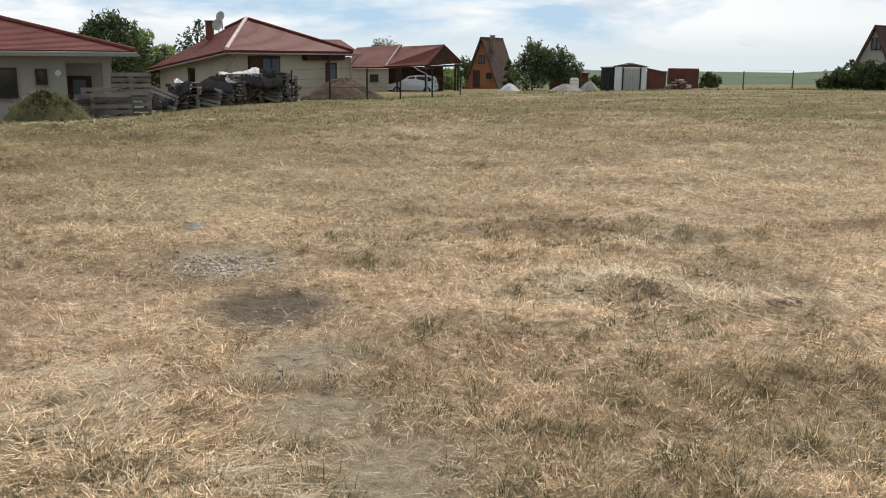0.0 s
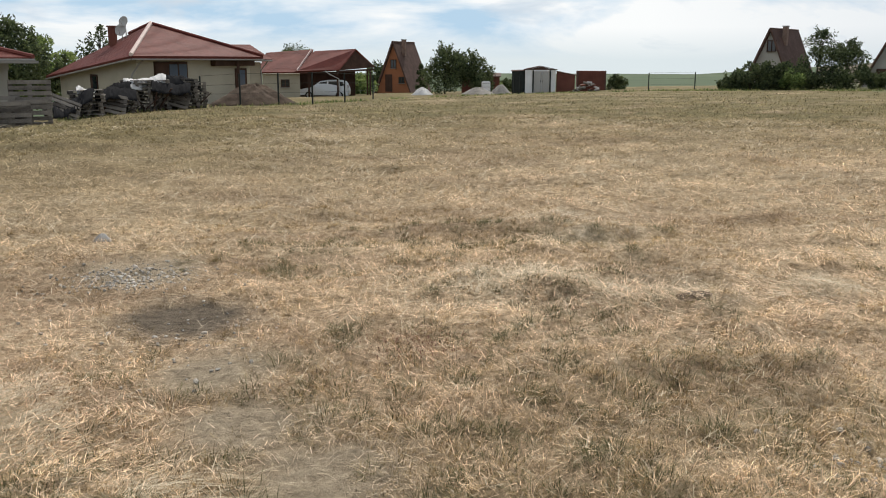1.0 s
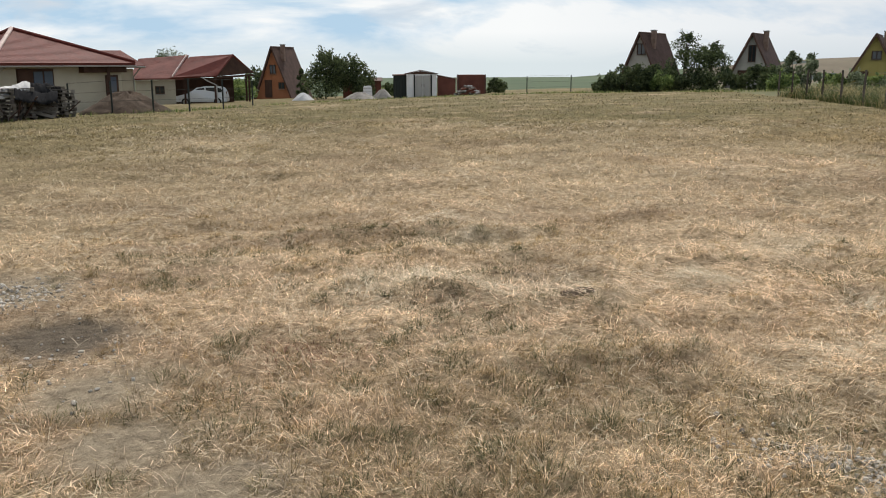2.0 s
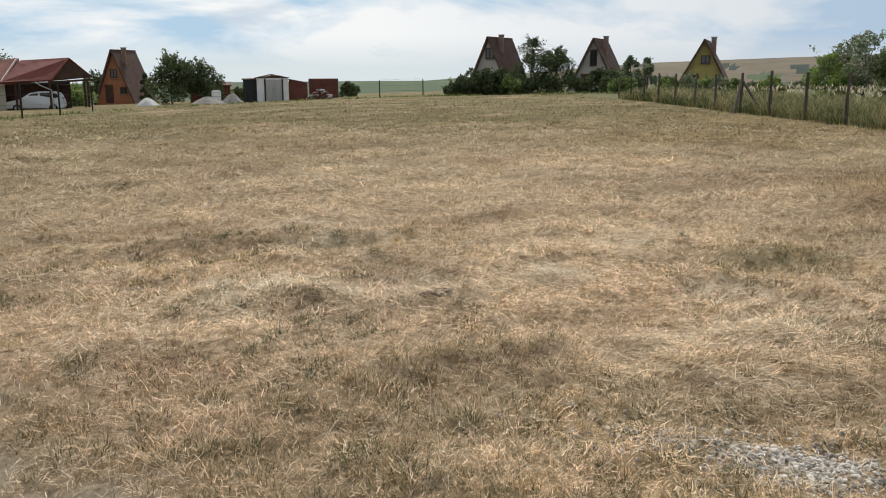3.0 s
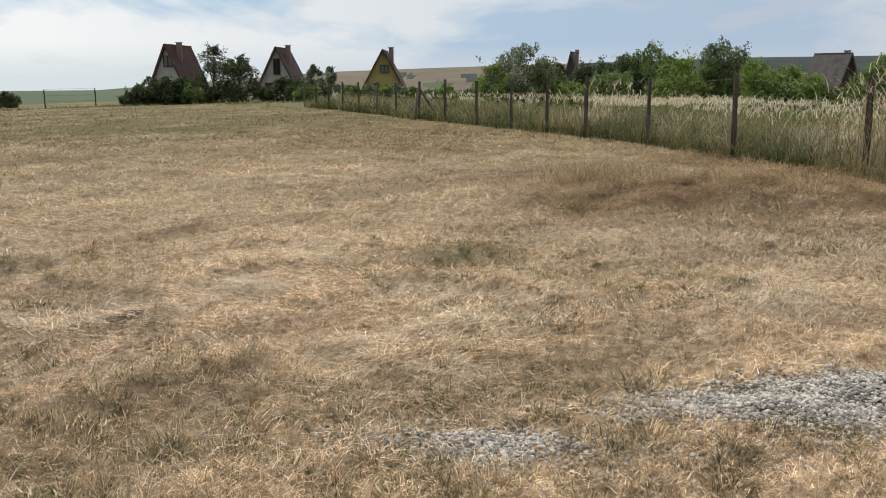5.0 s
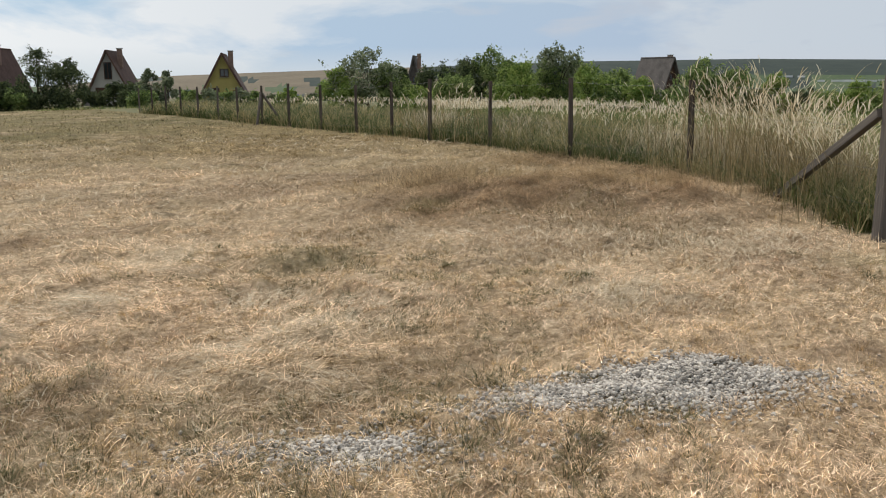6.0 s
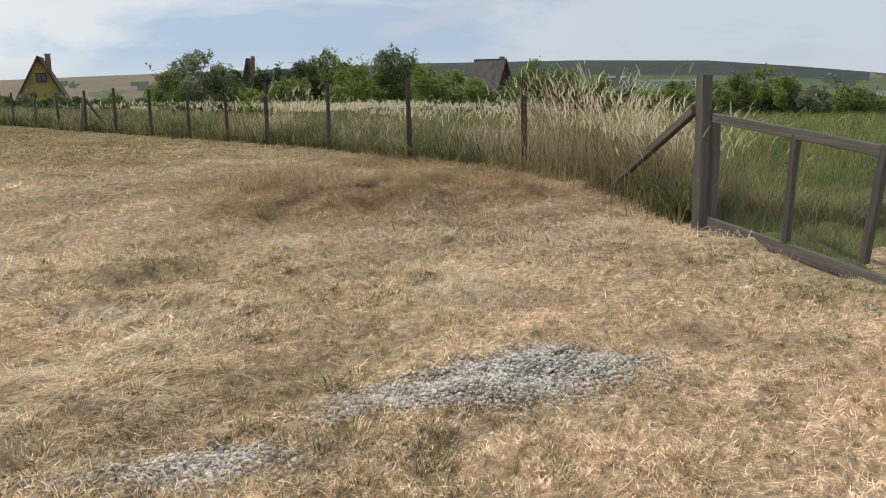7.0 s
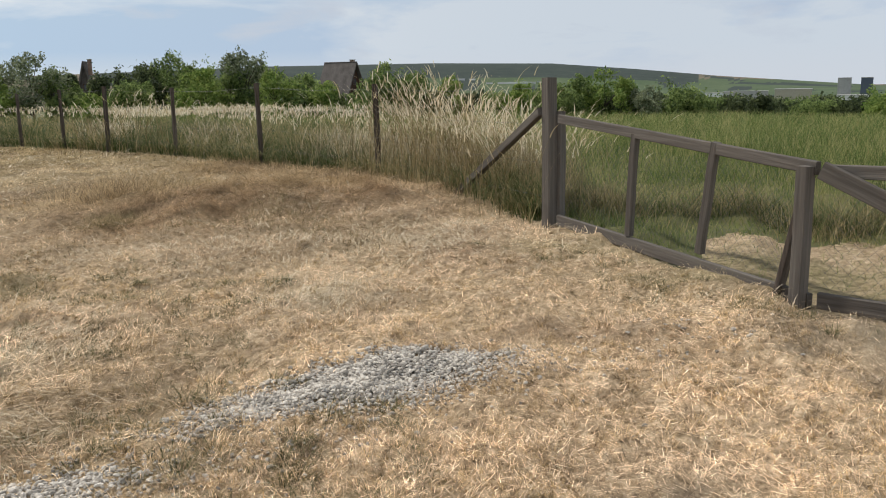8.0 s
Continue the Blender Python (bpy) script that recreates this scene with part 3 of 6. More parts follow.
def window_part(parent, c, w, h, axis="x", pane_mat=None, mullion=True, frame_mat=None, depth=0.08):
    """A window set into a wall whose outside looks along -y; c is the middle of the opening on the wall face."""
    fm = frame_mat or DARKWOOD
    win = part("window", box((c[0], c[1] + 0.02, c[2]), (w, 0.06, h)), fm, parent)
    t = 0.07
    for dx, dz, sx, sz in ((-w / 2 + t / 2, 0, t, h), (w / 2 - t / 2, 0, t, h), (0, h / 2 - t / 2, w - 2 * t, t), (0, -h / 2 + t / 2, w - 2 * t, t)):
        part("window_frame", box((c[0] + dx, c[1] - 0.035, c[2] + dz), (sx, depth, sz), 0.008), fm, win)
    if mullion:
        part("mullion", box((c[0], c[1] - 0.032, c[2]), (0.07, depth - 0.02, h - 2 * t)), fm, win)
    part("pane", box((c[0], c[1] - 0.018, c[2]), (w - 2 * t, 0.012, h - 2 * t)), pane_mat or PANE, win)
    part("sill", box((c[0], c[1] - 0.06, c[2] - h / 2 - 0.03), (w + 0.12, 0.16, 0.04), 0.006), SOFFIT, win)
    return win


def tile_rows(parent, a, b, c, d, rows):
    """Courses of tiles: thin overlapping battens across the slope from eave a-b up to c-d."""
    a, b, c, d = Vector(a), Vector(b), Vector(c), Vector(d)
    n = (b - a).cross(d - a).normalized()
    if n.z < 0:
        n = -n
    rows = round(rows * 1.6)
    for i in range(rows):
        t0, t1 = i / rows, (i + 1.15) / rows
        t1 = min(t1, 1)
        p = [a.lerp(d, t0), b.lerp(c, t0), b.lerp(c, t1), a.lerp(d, t1)]
        p = [p[0] + n * 0.026, p[1] + n * 0.026, p[2] + n * 0.012, p[3] + n * 0.012]
        if (p[2] - p[3]).length < 0.02:
            p = p[:3]
        part("tile_course", slab(p, 0.03), ROOF, parent)


def cream_house():
    """House at the western edge: local x along the facade, its right corner at 0, -y to the field."""
    h = thing("bungalow", "cream rendered bungalow with red tiled hip roof and recessed porch", "house", facing(-20.33, 37.8, 6, -0.32))
    # facade with a recessed porch at the right end
    part("wall", prism([(-11, 0), (-1.75, 0), (-1.75, 1.6), (-0.25, 1.6), (-0.25, 8), (-11, 8)], 2.75), GREYCREAM, h)
    part("porch_pillar", box((-0.25, 0.17, 1.2), (0.36, 0.34, 3.1), 0.01), GREYCREAM, h)
    part("porch_beam", box((-0.9, 0.172, 2.62), (1.75, 0.34, 0.28)), GREYCREAM, h)
    part("soffit", box((-5.4, 3.7, 2.80), (12.6, 9.6, 0.10)), SOFFIT, h)
    roof = part("roof", slab([(0.75, -0.95, 2.95), (-11.6, -0.95, 2.95), (-7.0, 4.0, 4.45), (-5.0, 4.0, 4.45)], 0.12), ROOF, h, "red tiled hip roof")
    part("roof_slope", slab([(0.75, -0.95, 2.948), (0.75, 8.9, 2.948), (-5.0, 4.0, 4.448)], 0.12), ROOF, roof)
    part("roof_slope", slab([(-11.6, 8.9, 2.946), (0.75, 8.9, 2.946), (-5.0, 4.0, 4.446), (-7.0, 4.0, 4.446)], 0.12), ROOF, roof)
    tile_rows(roof, (0.72, -0.97, 2.95), (-11.5, -0.97, 2.95), (-7.0, 4.0, 4.47), (-5.0, 4.0, 4.47), 20)
    part("gutter", rod([(0.8, -1.02, 2.86), (-11.6, -1.02, 2.86)], 0.065), SOFFIT, h)
    part("ridge_tile", rod([(0.75, -0.95, 3.0), (-5.0, 4.0, 4.53)], 0.10), ROOF, roof)
    window_part(h, (-4.25, -0.01, 1.72), 1.5, 1.15, pane_mat=PANE, mullion=False)
    window_part(h, (-2.65, -0.01, 1.95), 0.42, 0.62, mullion=False)
    part("wall_lamp", box((-2.05, -0.06, 2.1), (0.22, 0.12, 0.22), 0.05), WHITE, h, "round white wall lamp")
    dr = part("door", box((-1.2, 1.56, 0.95), (0.95, 0.06, 2.0), 0.01), DARKWOOD, h, "dark wooden porch door")
    part("pane", box((-1.2, 1.52, 1.2), (0.5, 0.02, 1.2)), PANEB, dr)
    part("plinth", box((-6.4, -0.03, 0.05), (9.3, 0.06, 0.5)), SOFFIT, h)


def bungalow():
    """Larger house with hip roof; its near corner at the local origin, one side along u, the other along v."""
    o = spot(-13.34, 50.2)
    h = thing("bungalow", "cream bungalow with large red hip roof, chimney and satellite dishes", "house", pose(o.x, o.y, -1.12))
    U, V = Vector((5.9, 7.9, 0)).normalized(), Vector((-7.0, 9.0, 0)).normalized()
    ang = math.degrees(math.atan2(U.y, U.x))
    lu, lv = 8.6, 11.0

    def p(u, v, z):
        return tuple(U * u + V * v + Vector((0, 0, z)))

    part("wall", prism([p(0, 0, 0)[:2], p(lu, 0, 0)[:2], p(lu, lv, 0)[:2], p(0, lv, 0)[:2]], [2.72, 2.72, 1.55, 1.55]), CREAM, h)
    e = 0.7
    top, back = p(3.2, 3.6, 4.62), p(3.4, 7.0, 4.1)
    c0, c1, c2, c3 = p(-e, -e, 2.78), p(lu + e, -e, 2.78), p(lu + e, lv + e, 1.55), p(-e, lv + e, 1.55)
    roof = part("roof", slab([c0, c1, top], 0.14), ROOF, h, "red tiled hip roof")
    part("roof_slope", slab([c0, top, back, c3], 0.14), ROOF, roof)
    part("roof_slope", slab([c1, c2, back, top], 0.14), ROOF, roof)
    part("roof_slope", slab([c2, c3, back], 0.14), ROOF, roof)
    tile_rows(roof, c0, c1, top, top, 18)
    tile_rows(roof, c3, c0, top, back, 18)
    up = Vector((0, 0, 0.09))
    part("ridge_tile", rod([Vector(c0) + up, Vector(top) + up], 0.11), RIDGE, roof, "pale hip ridge tiles")
    part("ridge_tile", rod([Vector(c1) + up, Vector(top) + up], 0.09), ROOF, roof)
    part("ridge_tile", rod([Vector(back) + up, Vector(top) + up], 0.09), ROOF, roof)
    part("fascia", beam(Vector(c0) - up * 1.8, Vector(c1) - up * 1.8, 0.16, 0.08), SOFFIT, h)
    part("fascia", beam(Vector(c0) - up * 1.8, Vector(c3) - up * 1.8, 0.16, 0.08), SOFFIT, h)
    part("downpipe", rod([p(0.15, -0.6, 2.55), p(0.0, -0.35, 2.4), p(-0.4, -0.08, 1.8), p(-0.4, -0.08, 0)], 0.05), SOFFIT, h)
    ch = part("chimney", box(p(1.7, 6.1, 3.95), (0.42, 0.42, 1.1), 0.02), REDBROWN, h, "red brick chimney")
    part("chimney_cap", box(p(1.7, 6.1, 4.52), (0.54, 0.54, 0.08), 0.02), REDBROWN, ch)

    def on_u(name, u0, u1, z0, z1, mat, d=0.05, sink=0.02):
        a = p((u0 + u1) / 2, sink - d / 2, (z0 + z1) / 2)
        return part(name, box(a, (u1 - u0, d, z1 - z0), 0.005, pose(0, 0, 0, 0, 0, ang)), mat, h)

    def on_v(name, v0, v1, z0, z1, mat, d=0.05):
        a = p(-d / 2, (v0 + v1) / 2, (z0 + z1) / 2)
        return part(name, box(a, (v1 - v0, d, z1 - z0), 0.005, pose(0, 0, 0, 0, 0, math.degrees(math.atan2(V.y, V.x)))), mat, h)

    on_u("window", 1.15, 3.55, 0.6, 2.5, DARKWOOD, 0.06)
    on_u("shutter", 1.2, 2.1, 0.62, 2.45, DARKWOOD, 0.12)
    on_u("pane", 2.2, 2.78, 0.75, 2.35, PANEB, 0.10)
    on_u("pane", 2.9, 3.45, 0.75, 2.35, PANEB, 0.10)
    on_u("alcove_beam", 5.4, 8.7, 2.25, 2.62, DARKWOOD, 0.5, 0.1)
    on_u("door", 7.3, 8.3, 0.1, 2.1, DARKWOOD, 0.06)
    on_u("pane", 7.5, 8.1, 0.6, 2.0, PANEB, 0.10)
    on_v("window", 5.2, 6.2, 0.5, 1.75, DARKWOOD, 0.06)
    on_v("pane", 5.3, 5.8, 0.6, 1.65, PANE, 0.09)
    part("porch_post", box(p(7.2, -0.55, 1.2), (0.16, 0.16, 2.9)), DARKWOOD, h)

    def dish(u, v, z, r, turn):
        d = thing("satellite_dish", "grey satellite dish mounted on the bungalow roof", "satellite dish", Matrix.Translation(Vector(p(u, v, z)) + o + Vector((0, 0, -1.12 - o.z))) @ pose(0, 0, 0, 72, 0, turn), "roof dishes")
        bm = bmesh.new()
        rings = []
        for k in range(5):
            rr = r * k / 4
            rings.append([bm.verts.new((rr * math.cos(a), rr * 1.08 * math.sin(a), 0.35 * rr * rr / r)) for a in np.linspace(0, 2 * math.pi, 20, endpoint=False)] if k else [bm.verts.new((0, 0, 0))])
        for k in range(20):
            bm.faces.new((rings[0][0], rings[1][k], rings[1][(k + 1) % 20]))
            for q in range(1, 4):
                bm.faces.new((rings[q][k], rings[q + 1][k], rings[q + 1][(k + 1) % 20], rings[q][(k + 1) % 20]))
        bowl = part("bowl", bm, CONCRETE, d, smoothed=True)
        sm = bowl.modifiers.new("thick", "SOLIDIFY")
        sm.thickness = 0.02
        part("feed_arm", rod([(0, -r * 0.95, 0.1), (0, -0.1, 0.55 * r + 0.15)], 0.012), SOFFIT, d)
        part("mast", rod([(0, 0, -0.06), (0, -0.55, -0.30), (0, -1.15, -0.52)], 0.03), SOFFIT, d)

    dish(2.25, 5.4, 4.78, 0.30, -20)
    dish(2.05, 5.5, 4.28, 0.34, -10)
    return h


def rear_wing():
    """The lower house behind the bungalow."""
    h = thing("house_wing", "cream house wing with low red tiled roof behind the bungalow", "house", facing(-6.86, 64.9, 0))
    h.location.z = -1.45
    part("wall", prism([(-3.0, 0), (1.1, 0), (1.1, 6), (-3.0, 6)], 2.75), CREAM, h)
    roof = part("roof", slab([(-3.4, -0.7, 2.95), (1.9, -0.7, 2.95), (0.4, 3, 4.0), (-3.4, 3, 4.0)], 0.12), ROOF, h)
    part("roof_slope", slab([(1.9, -0.7, 2.948), (1.9, 6.7, 2.948), (0.4, 3, 3.998)], 0.12), ROOF, roof)
    tile_rows(roof, (-3.4, -0.72, 2.95), (1.9, -0.72, 2.95), (0.4, 3, 4.02), (-3.4, 3, 4.02), 10)
    part("gutter", rod([(-3.4, -0.76, 2.87), (1.9, -0.76, 2.87)], 0.06), SOFFIT, h)
    window_part(h, (-1.15, -0.01, 1.4), 1.1, 1.5, pane_mat=PANEB)
    part("downpipe", rod([(1.6, -0.7, 2.85), (1.1, -0.1, 2.2), (1.1, -0.06, 0)], 0.05), SOFFIT, h)


def garage():
    """Garage with a carport in front of it."""
    h = thing("garage", "cream garage with red tiled roof and open timber carport", "garage", facing(-3.37, 77.2, 0))
    h.location.z = -1.85
    part("wall", prism([(-3.3, 0), (-0.15, 0), (-0.15, 5), (-3.3, 5)], 2.15), CREAM, h)
    part("wall", prism([(-0.15, 3.4), (4.8, 3.4), (4.8, 3.6), (-0.15, 3.6)], 2.3), DARKWOOD, h, "dark board back wall of carport")
    window_part(h, (-1.4, -0.01, 1.35), 0.75, 0.65)
    r1 = part("roof", slab([(-3.7, -0.6, 2.3), (0.55, -0.6, 2.3), (1.1, 2.6, 4.2), (-3.0, 2.6, 3.9)], 0.12), ROOF, h, "red tiled garage roof")
    tile_rows(r1, (-3.7, -0.62, 2.3), (0.55, -0.62, 2.3), (1.1, 2.6, 4.22), (-3.0, 2.6, 3.92), 12)
    part("barge_board", beam((-0.35, -0.75, 2.45), (0.95, 2.3, 4.22), 0.08, 0.16), RIDGE, h)
    # carport: gable towards the right, ridge across
    apex = (4.75, 0.6, 4.25)
    r2 = part("carport_roof", slab([(-0.6, -0.7, 2.35), (3.2, -0.9, 2.5), apex, (1.2, 2.4, 4.05)], 0.12), ROOF, h, "red tiled carport roof")
    tile_rows(r2, (-0.6, -0.73, 2.36), (3.2, -0.93, 2.51), (4.75, 0.58, 4.27), (1.2, 2.38, 4.07), 12)
    part("roof_slope", slab([apex, (6.5, 2.2, 2.75), (6.2, 5.0, 2.75), (1.2, 2.4, 4.05)], 0.12), ROOF, r2)
    part("gable_board", slab([(3.2, -0.85, 2.45), (6.5, 2.15, 2.7), (4.75, 0.75, 4.15)], 0.10), DARKWOOD, h, "dark timber carport gable")
    part("tie_beam", beam((3.0, -0.8, 2.35), (6.4, 2.2, 2.5), 0.2, 0.16), DARKWOOD, h)
    for x, y in ((3.05, -0.75), (6.05, 1.9), (0.6, -0.4), (5.9, 3.4)):
        part("post", box((x, y, 0.95), (0.16, 0.16, 2.9), 0.01), DARKWOOD, h)
    part("downpipe", rod([(2.0, -0.85, 2.4), (2.4, -0.7, 2.1), (3.15, -0.95, 1.75), (3.2, -0.95, 0)], 0.05), CONCRETE, h)
    part("floor_slab", box((3.0, 1.6, -0.06), (7.0, 5.4, 0.16), 0.02), CONCRETE, h)


def car():
    """Silver people carrier, nose to -x."""
    c = thing("car", "silver people carrier parked under the carport", "car", facing(-1.88, 77.7, -8))
    c.location.z = -1.83
    prof = [(-2.12, 0.32), (-2.14, 0.62), (-2.02, 0.82), (-1.1, 0.98), (-0.35, 1.50), (0.2, 1.60), (1.35, 1.60), (1.85, 1.48), (2.08, 1.0), (2.14, 0.6), (2.1, 0.3)]
    bm = bmesh.new()
    lo = [bm.verts.new((x, -0.86 + (0.10 if z > 1.05 else 0), z)) for x, z in prof]
    hi = [bm.verts.new((x, 0.86 - (0.10 if z > 1.05 else 0), z)) for x, z in prof]
    bm.faces.new(lo)
    bm.faces.new(hi[::-1])
    for i in range(len(prof)):
        k = (i + 1) % len(prof)
        bm.faces.new((lo[i], lo[k], hi[k], hi[i]))
    bmesh.ops.bevel(bm, geom=bm.edges[:], offset=0.05, segments=2, affect="EDGES")
    part("body", bm, PAINT, c, smoothed=False)

    def sheet(name, pts, y, mat, d=0.02):
        bm = bmesh.new()
        a = [bm.verts.new((x, y, z)) for x, z in pts]
        b = [bm.verts.new((x, y + d, z)) for x, z in pts]
        bm.faces.new(a)
        bm.faces.new(b[::-1])
        for i in range(len(pts)):
            k = (i + 1) % len(pts)
            bm.faces.new((a[i], a[k], b[k], b[i]))
        return part(name, bm, mat, c)

    sheet("side_window", [(-0.75, 1.06), (-0.3, 1.42), (0.25, 1.5), (0.3, 1.08)], -0.80, PANE)
    sheet("side_window", [(0.4, 1.08), (0.38, 1.5), (1.15, 1.5), (1.2, 1.1)], -0.80, PANE)
    sheet("side_window", [(1.3, 1.1), (1.27, 1.48), (1.62, 1.44), (1.78, 1.12)], -0.80, PANE)
    part("windscreen", slab([(-1.06, -0.7, 1.02), (-1.06, 0.7, 1.02), (-0.38, 0.66, 1.52), (-0.38, -0.66, 1.52)], 0.02), PANE, c)
    for x in (-1.32, 1.32):
        for y in (-0.80, 0.80):
            w = part("wheel", rod([(x, y - 0.11, 0.32), (x, y + 0.11, 0.32)], 0.32, sides=20), RUBBER, c, "black tyre with alloy rim")
            part("rim", rod([(x, y - 0.125, 0.32), (x, y + 0.125, 0.32)], 0.2, sides=14), RIM, w)
    for y in (-0.62, 0.62):
        part("headlight", box((-2.04, y, 0.72), (0.16, 0.34, 0.16), 0.04), WHITE, c)
        part("rear_light", box((2.03, y, 0.98), (0.12, 0.2, 0.4), 0.03), REDBROWN, c)
    part("mirror", box((-0.75, -0.93, 1.08), (0.14, 0.16, 0.12), 0.03), PAINT, c)
    part("bumper", box((-2.12, 0, 0.42), (0.12, 1.6, 0.2), 0.04), PAINT, c)
    part("number_plate", box((-2.19, 0, 0.46), (0.02, 0.5, 0.11)), WHITE, c)


def pallet():
    p = thing("pallet", "grey weathered wooden pallet stacked with others", "pallet", None, "old pallets")
    for i in range(5):
        part("deck_board", box((0, -0.34 + 0.17 * i, 0.133), (1.2, 0.12, 0.022)), PALLET, p)
    for x in (-0.53, 0, 0.53):
        part("stringer", box((x, 0, 0.111), (0.13, 0.8, 0.022)), PALLET, p)
        for y in (-0.34, 0, 0.34):
            part("block", box((x, y, 0.061), (0.13, 0.11, 0.078)), PALLET, p)
    for y in (-0.34, 0, 0.34):
        part("bottom_board", box((0, y, 0.011), (1.2, 0.12, 0.022)), PALLET, p)
    return p


def heap_mesh(name, label, category, az, r, rx, ry, h, mat, seed, kind=""):
    c = spot(az, r)
    rng = np.random.default_rng(seed)
    n, k = 14, 40
    vs, fs = [(0, 0, h)], []
    ph = rng.uniform(0, 6, 6)
    for i in range(1, n + 1):
        t = i / n
        for j in range(k):
            a = 2 * math.pi * j / k
            wob = 1 + 0.10 * math.sin(2 * a + ph[0]) + 0.07 * math.sin(5 * a + ph[1]) + 0.03 * rng.uniform(-1, 1)
            z = h * (0.5 + 0.5 * math.cos(math.pi * t)) ** 0.62 * (1 + 0.08 * rng.uniform(-1, 1)) + 0.09 * h * math.sin(7 * a + 9 * t + ph[2]) * (1 - t)
            x, y = rx * t * wob * math.cos(a), ry * t * wob * math.sin(a)
            vs.append((x, y, z - (0.25 if i == n else 0.0)))
    for j in range(k):
        fs.append((0, 1 + j, 1 + (j + 1) % k))
    for i in range(n - 1):
        for j in range(k):
            a, b = 1 + i * k + j, 1 + i * k + (j + 1) % k
            fs += [(a, a + k, b + k), (a, b + k, b)]
    ob = mesh_np(name, vs, fs, mat, smoothed=True)
    ob.matrix_basis = pose(c.x, c.y, c.z, 0, 0, -az)
    return tagged(ob, label, category, kind=kind)


cream_house()
bungalow()
rear_wing()
garage()
car()

# pallet fence and the covered wood pile
base = pallet()
base.matrix_basis = facing(-21.5, 29.3, 8) @ pose(0, 0, 0.42, 88, 0, 0)
for az, r, dz, m in (
    (-19.42, 29.7, 0.40, pose(0, 0, 0, 90, 0, -4)), (-19.36, 29.8, 0.98, pose(0, 0, 0, 88, 0, -4)), (-21.11, 29.8, 0.62, pose(0, 0, 0, 90, 0, 3)),
    (-20.59, 29, 0.40, pose(0, 0, 0, 86, 0, 0)),
):
    copy_thing(base, facing(az, r, 0, dz) @ m)
rngp = random.Random(5)
for az, r, stack, tilt in ((-17.22, 35.1, 4, 14), (-16.32, 35.5, 7, 6), (-15.41, 37.1, 5, 20), (-14.5, 38.2, 6, 5), (-13.47, 39, 9, 3), (-12.43, 39.8, 9, 3), (-11.53, 40.9, 7, 12), (-10.62, 41.3, 9, 3), (-10.1, 41.7, 8, 3)):
    for k in range(stack):
        copy_thing(base, facing(az, r, rngp.uniform(-9, 9), 0.145 * k + 0.02) @ pose(rngp.uniform(-0.06, 0.06), 0, 0, rngp.uniform(-2, 2), tilt * rngp.uniform(-0.4, 0.4), 0))
for az, r, m in ((-17.74, 34, pose(0, 0, 0.45, 58, 24, 10)), (-15.02, 36.4, pose(0, 0, 0.40, 66, 14, 4)), (-11.14, 40.2, pose(0, 0, 0.5, 72, 15, -10))):
    copy_thing(base, facing(az, r) @ m)


def drape(name, label, az0, az1, r0, r1, h0, h1, depth, mat, seed):
    """A sheet of foil thrown over the pile, sagging and creased."""
    rng = np.random.default_rng(seed)
    nu, nv = 34, 12
    vs = []
    for i in range(nu):
        t = i / (nu - 1)
        p = spot(az0 + (az1 - az0) * t, r0 + (r1 - r0) * t)
        d = Vector((p.x, p.y, 0)).normalized()
        hh = h0 + (h1 - h0) * t + 0.07 * math.sin(5 * t + seed) + 0.02 * math.sin(17 * t)
        for j in range(nv):
            s = j / (nv - 1)
            off = (s - 0.35) * depth
            z = p.z + hh - 0.42 * max(0, 0.35 - s) ** 1.2 * 3.4 - 0.3 * max(0, s - 0.5) + 0.055 * rng.uniform(-1, 1)
            vs.append(tuple(Vector((p.x, p.y, 0)) + d * off + Vector((0.04 * rng.uniform(-1, 1), 0, z))))
    fs = [(i * nv + j, i * nv + j + 1, (i + 1) * nv + j + 1, (i + 1) * nv + j) for i in range(nu - 1) for j in range(nv - 1)]
    ob = mesh_np(name, vs, fs, mat, smoothed=True)
    sm = ob.modifiers.new("thick", "SOLIDIFY")
    sm.thickness = 0.012
    return tagged(ob, label, "tarpaulin")


drape("tarpaulin", "pale grey tarpaulin draped over the stacked pallets", -14.12, -11.65, 38.5, 40, 1.38, 1.44, 1.4, TARP, 3)
drape("tarpaulin", "pale torn tarpaulin strip sagging over wood pile", -16.84, -15.41, 35.4, 36.8, 1.12, 0.95, 0.9, TARP, 8)
drape("tarpaulin", "black plastic foil hanging over the wood pile", -15.54, -13.73, 36.4, 38.1, 0.95, 1.3, 1.2, BLACKTARP, 5)
drape("tarpaulin", "black plastic foil over stacked pallets", -11.78, -9.71, 40.3, 41.9, 1.42, 1.3, 1.1, BLACKTARP, 6)
drape("tarpaulin", "black plastic foil hanging down the front of the pile", -18.26, -15.93, 33.7, 35.1, 0.50, 1.0, 1.6, BLACKTARP, 9)
drape("tarpaulin", "torn black foil hanging down the front of the pile", -15.8, -13.47, 35.7, 37.8, 0.95, 1.0, 1.7, BLACKTARP, 12)
drape("tarpaulin", "torn black foil bunched between stacked pallets", -12.56, -10.23, 38.8, 40.3, 1.15, 1.1, 1.6, BLACKTARP, 14)
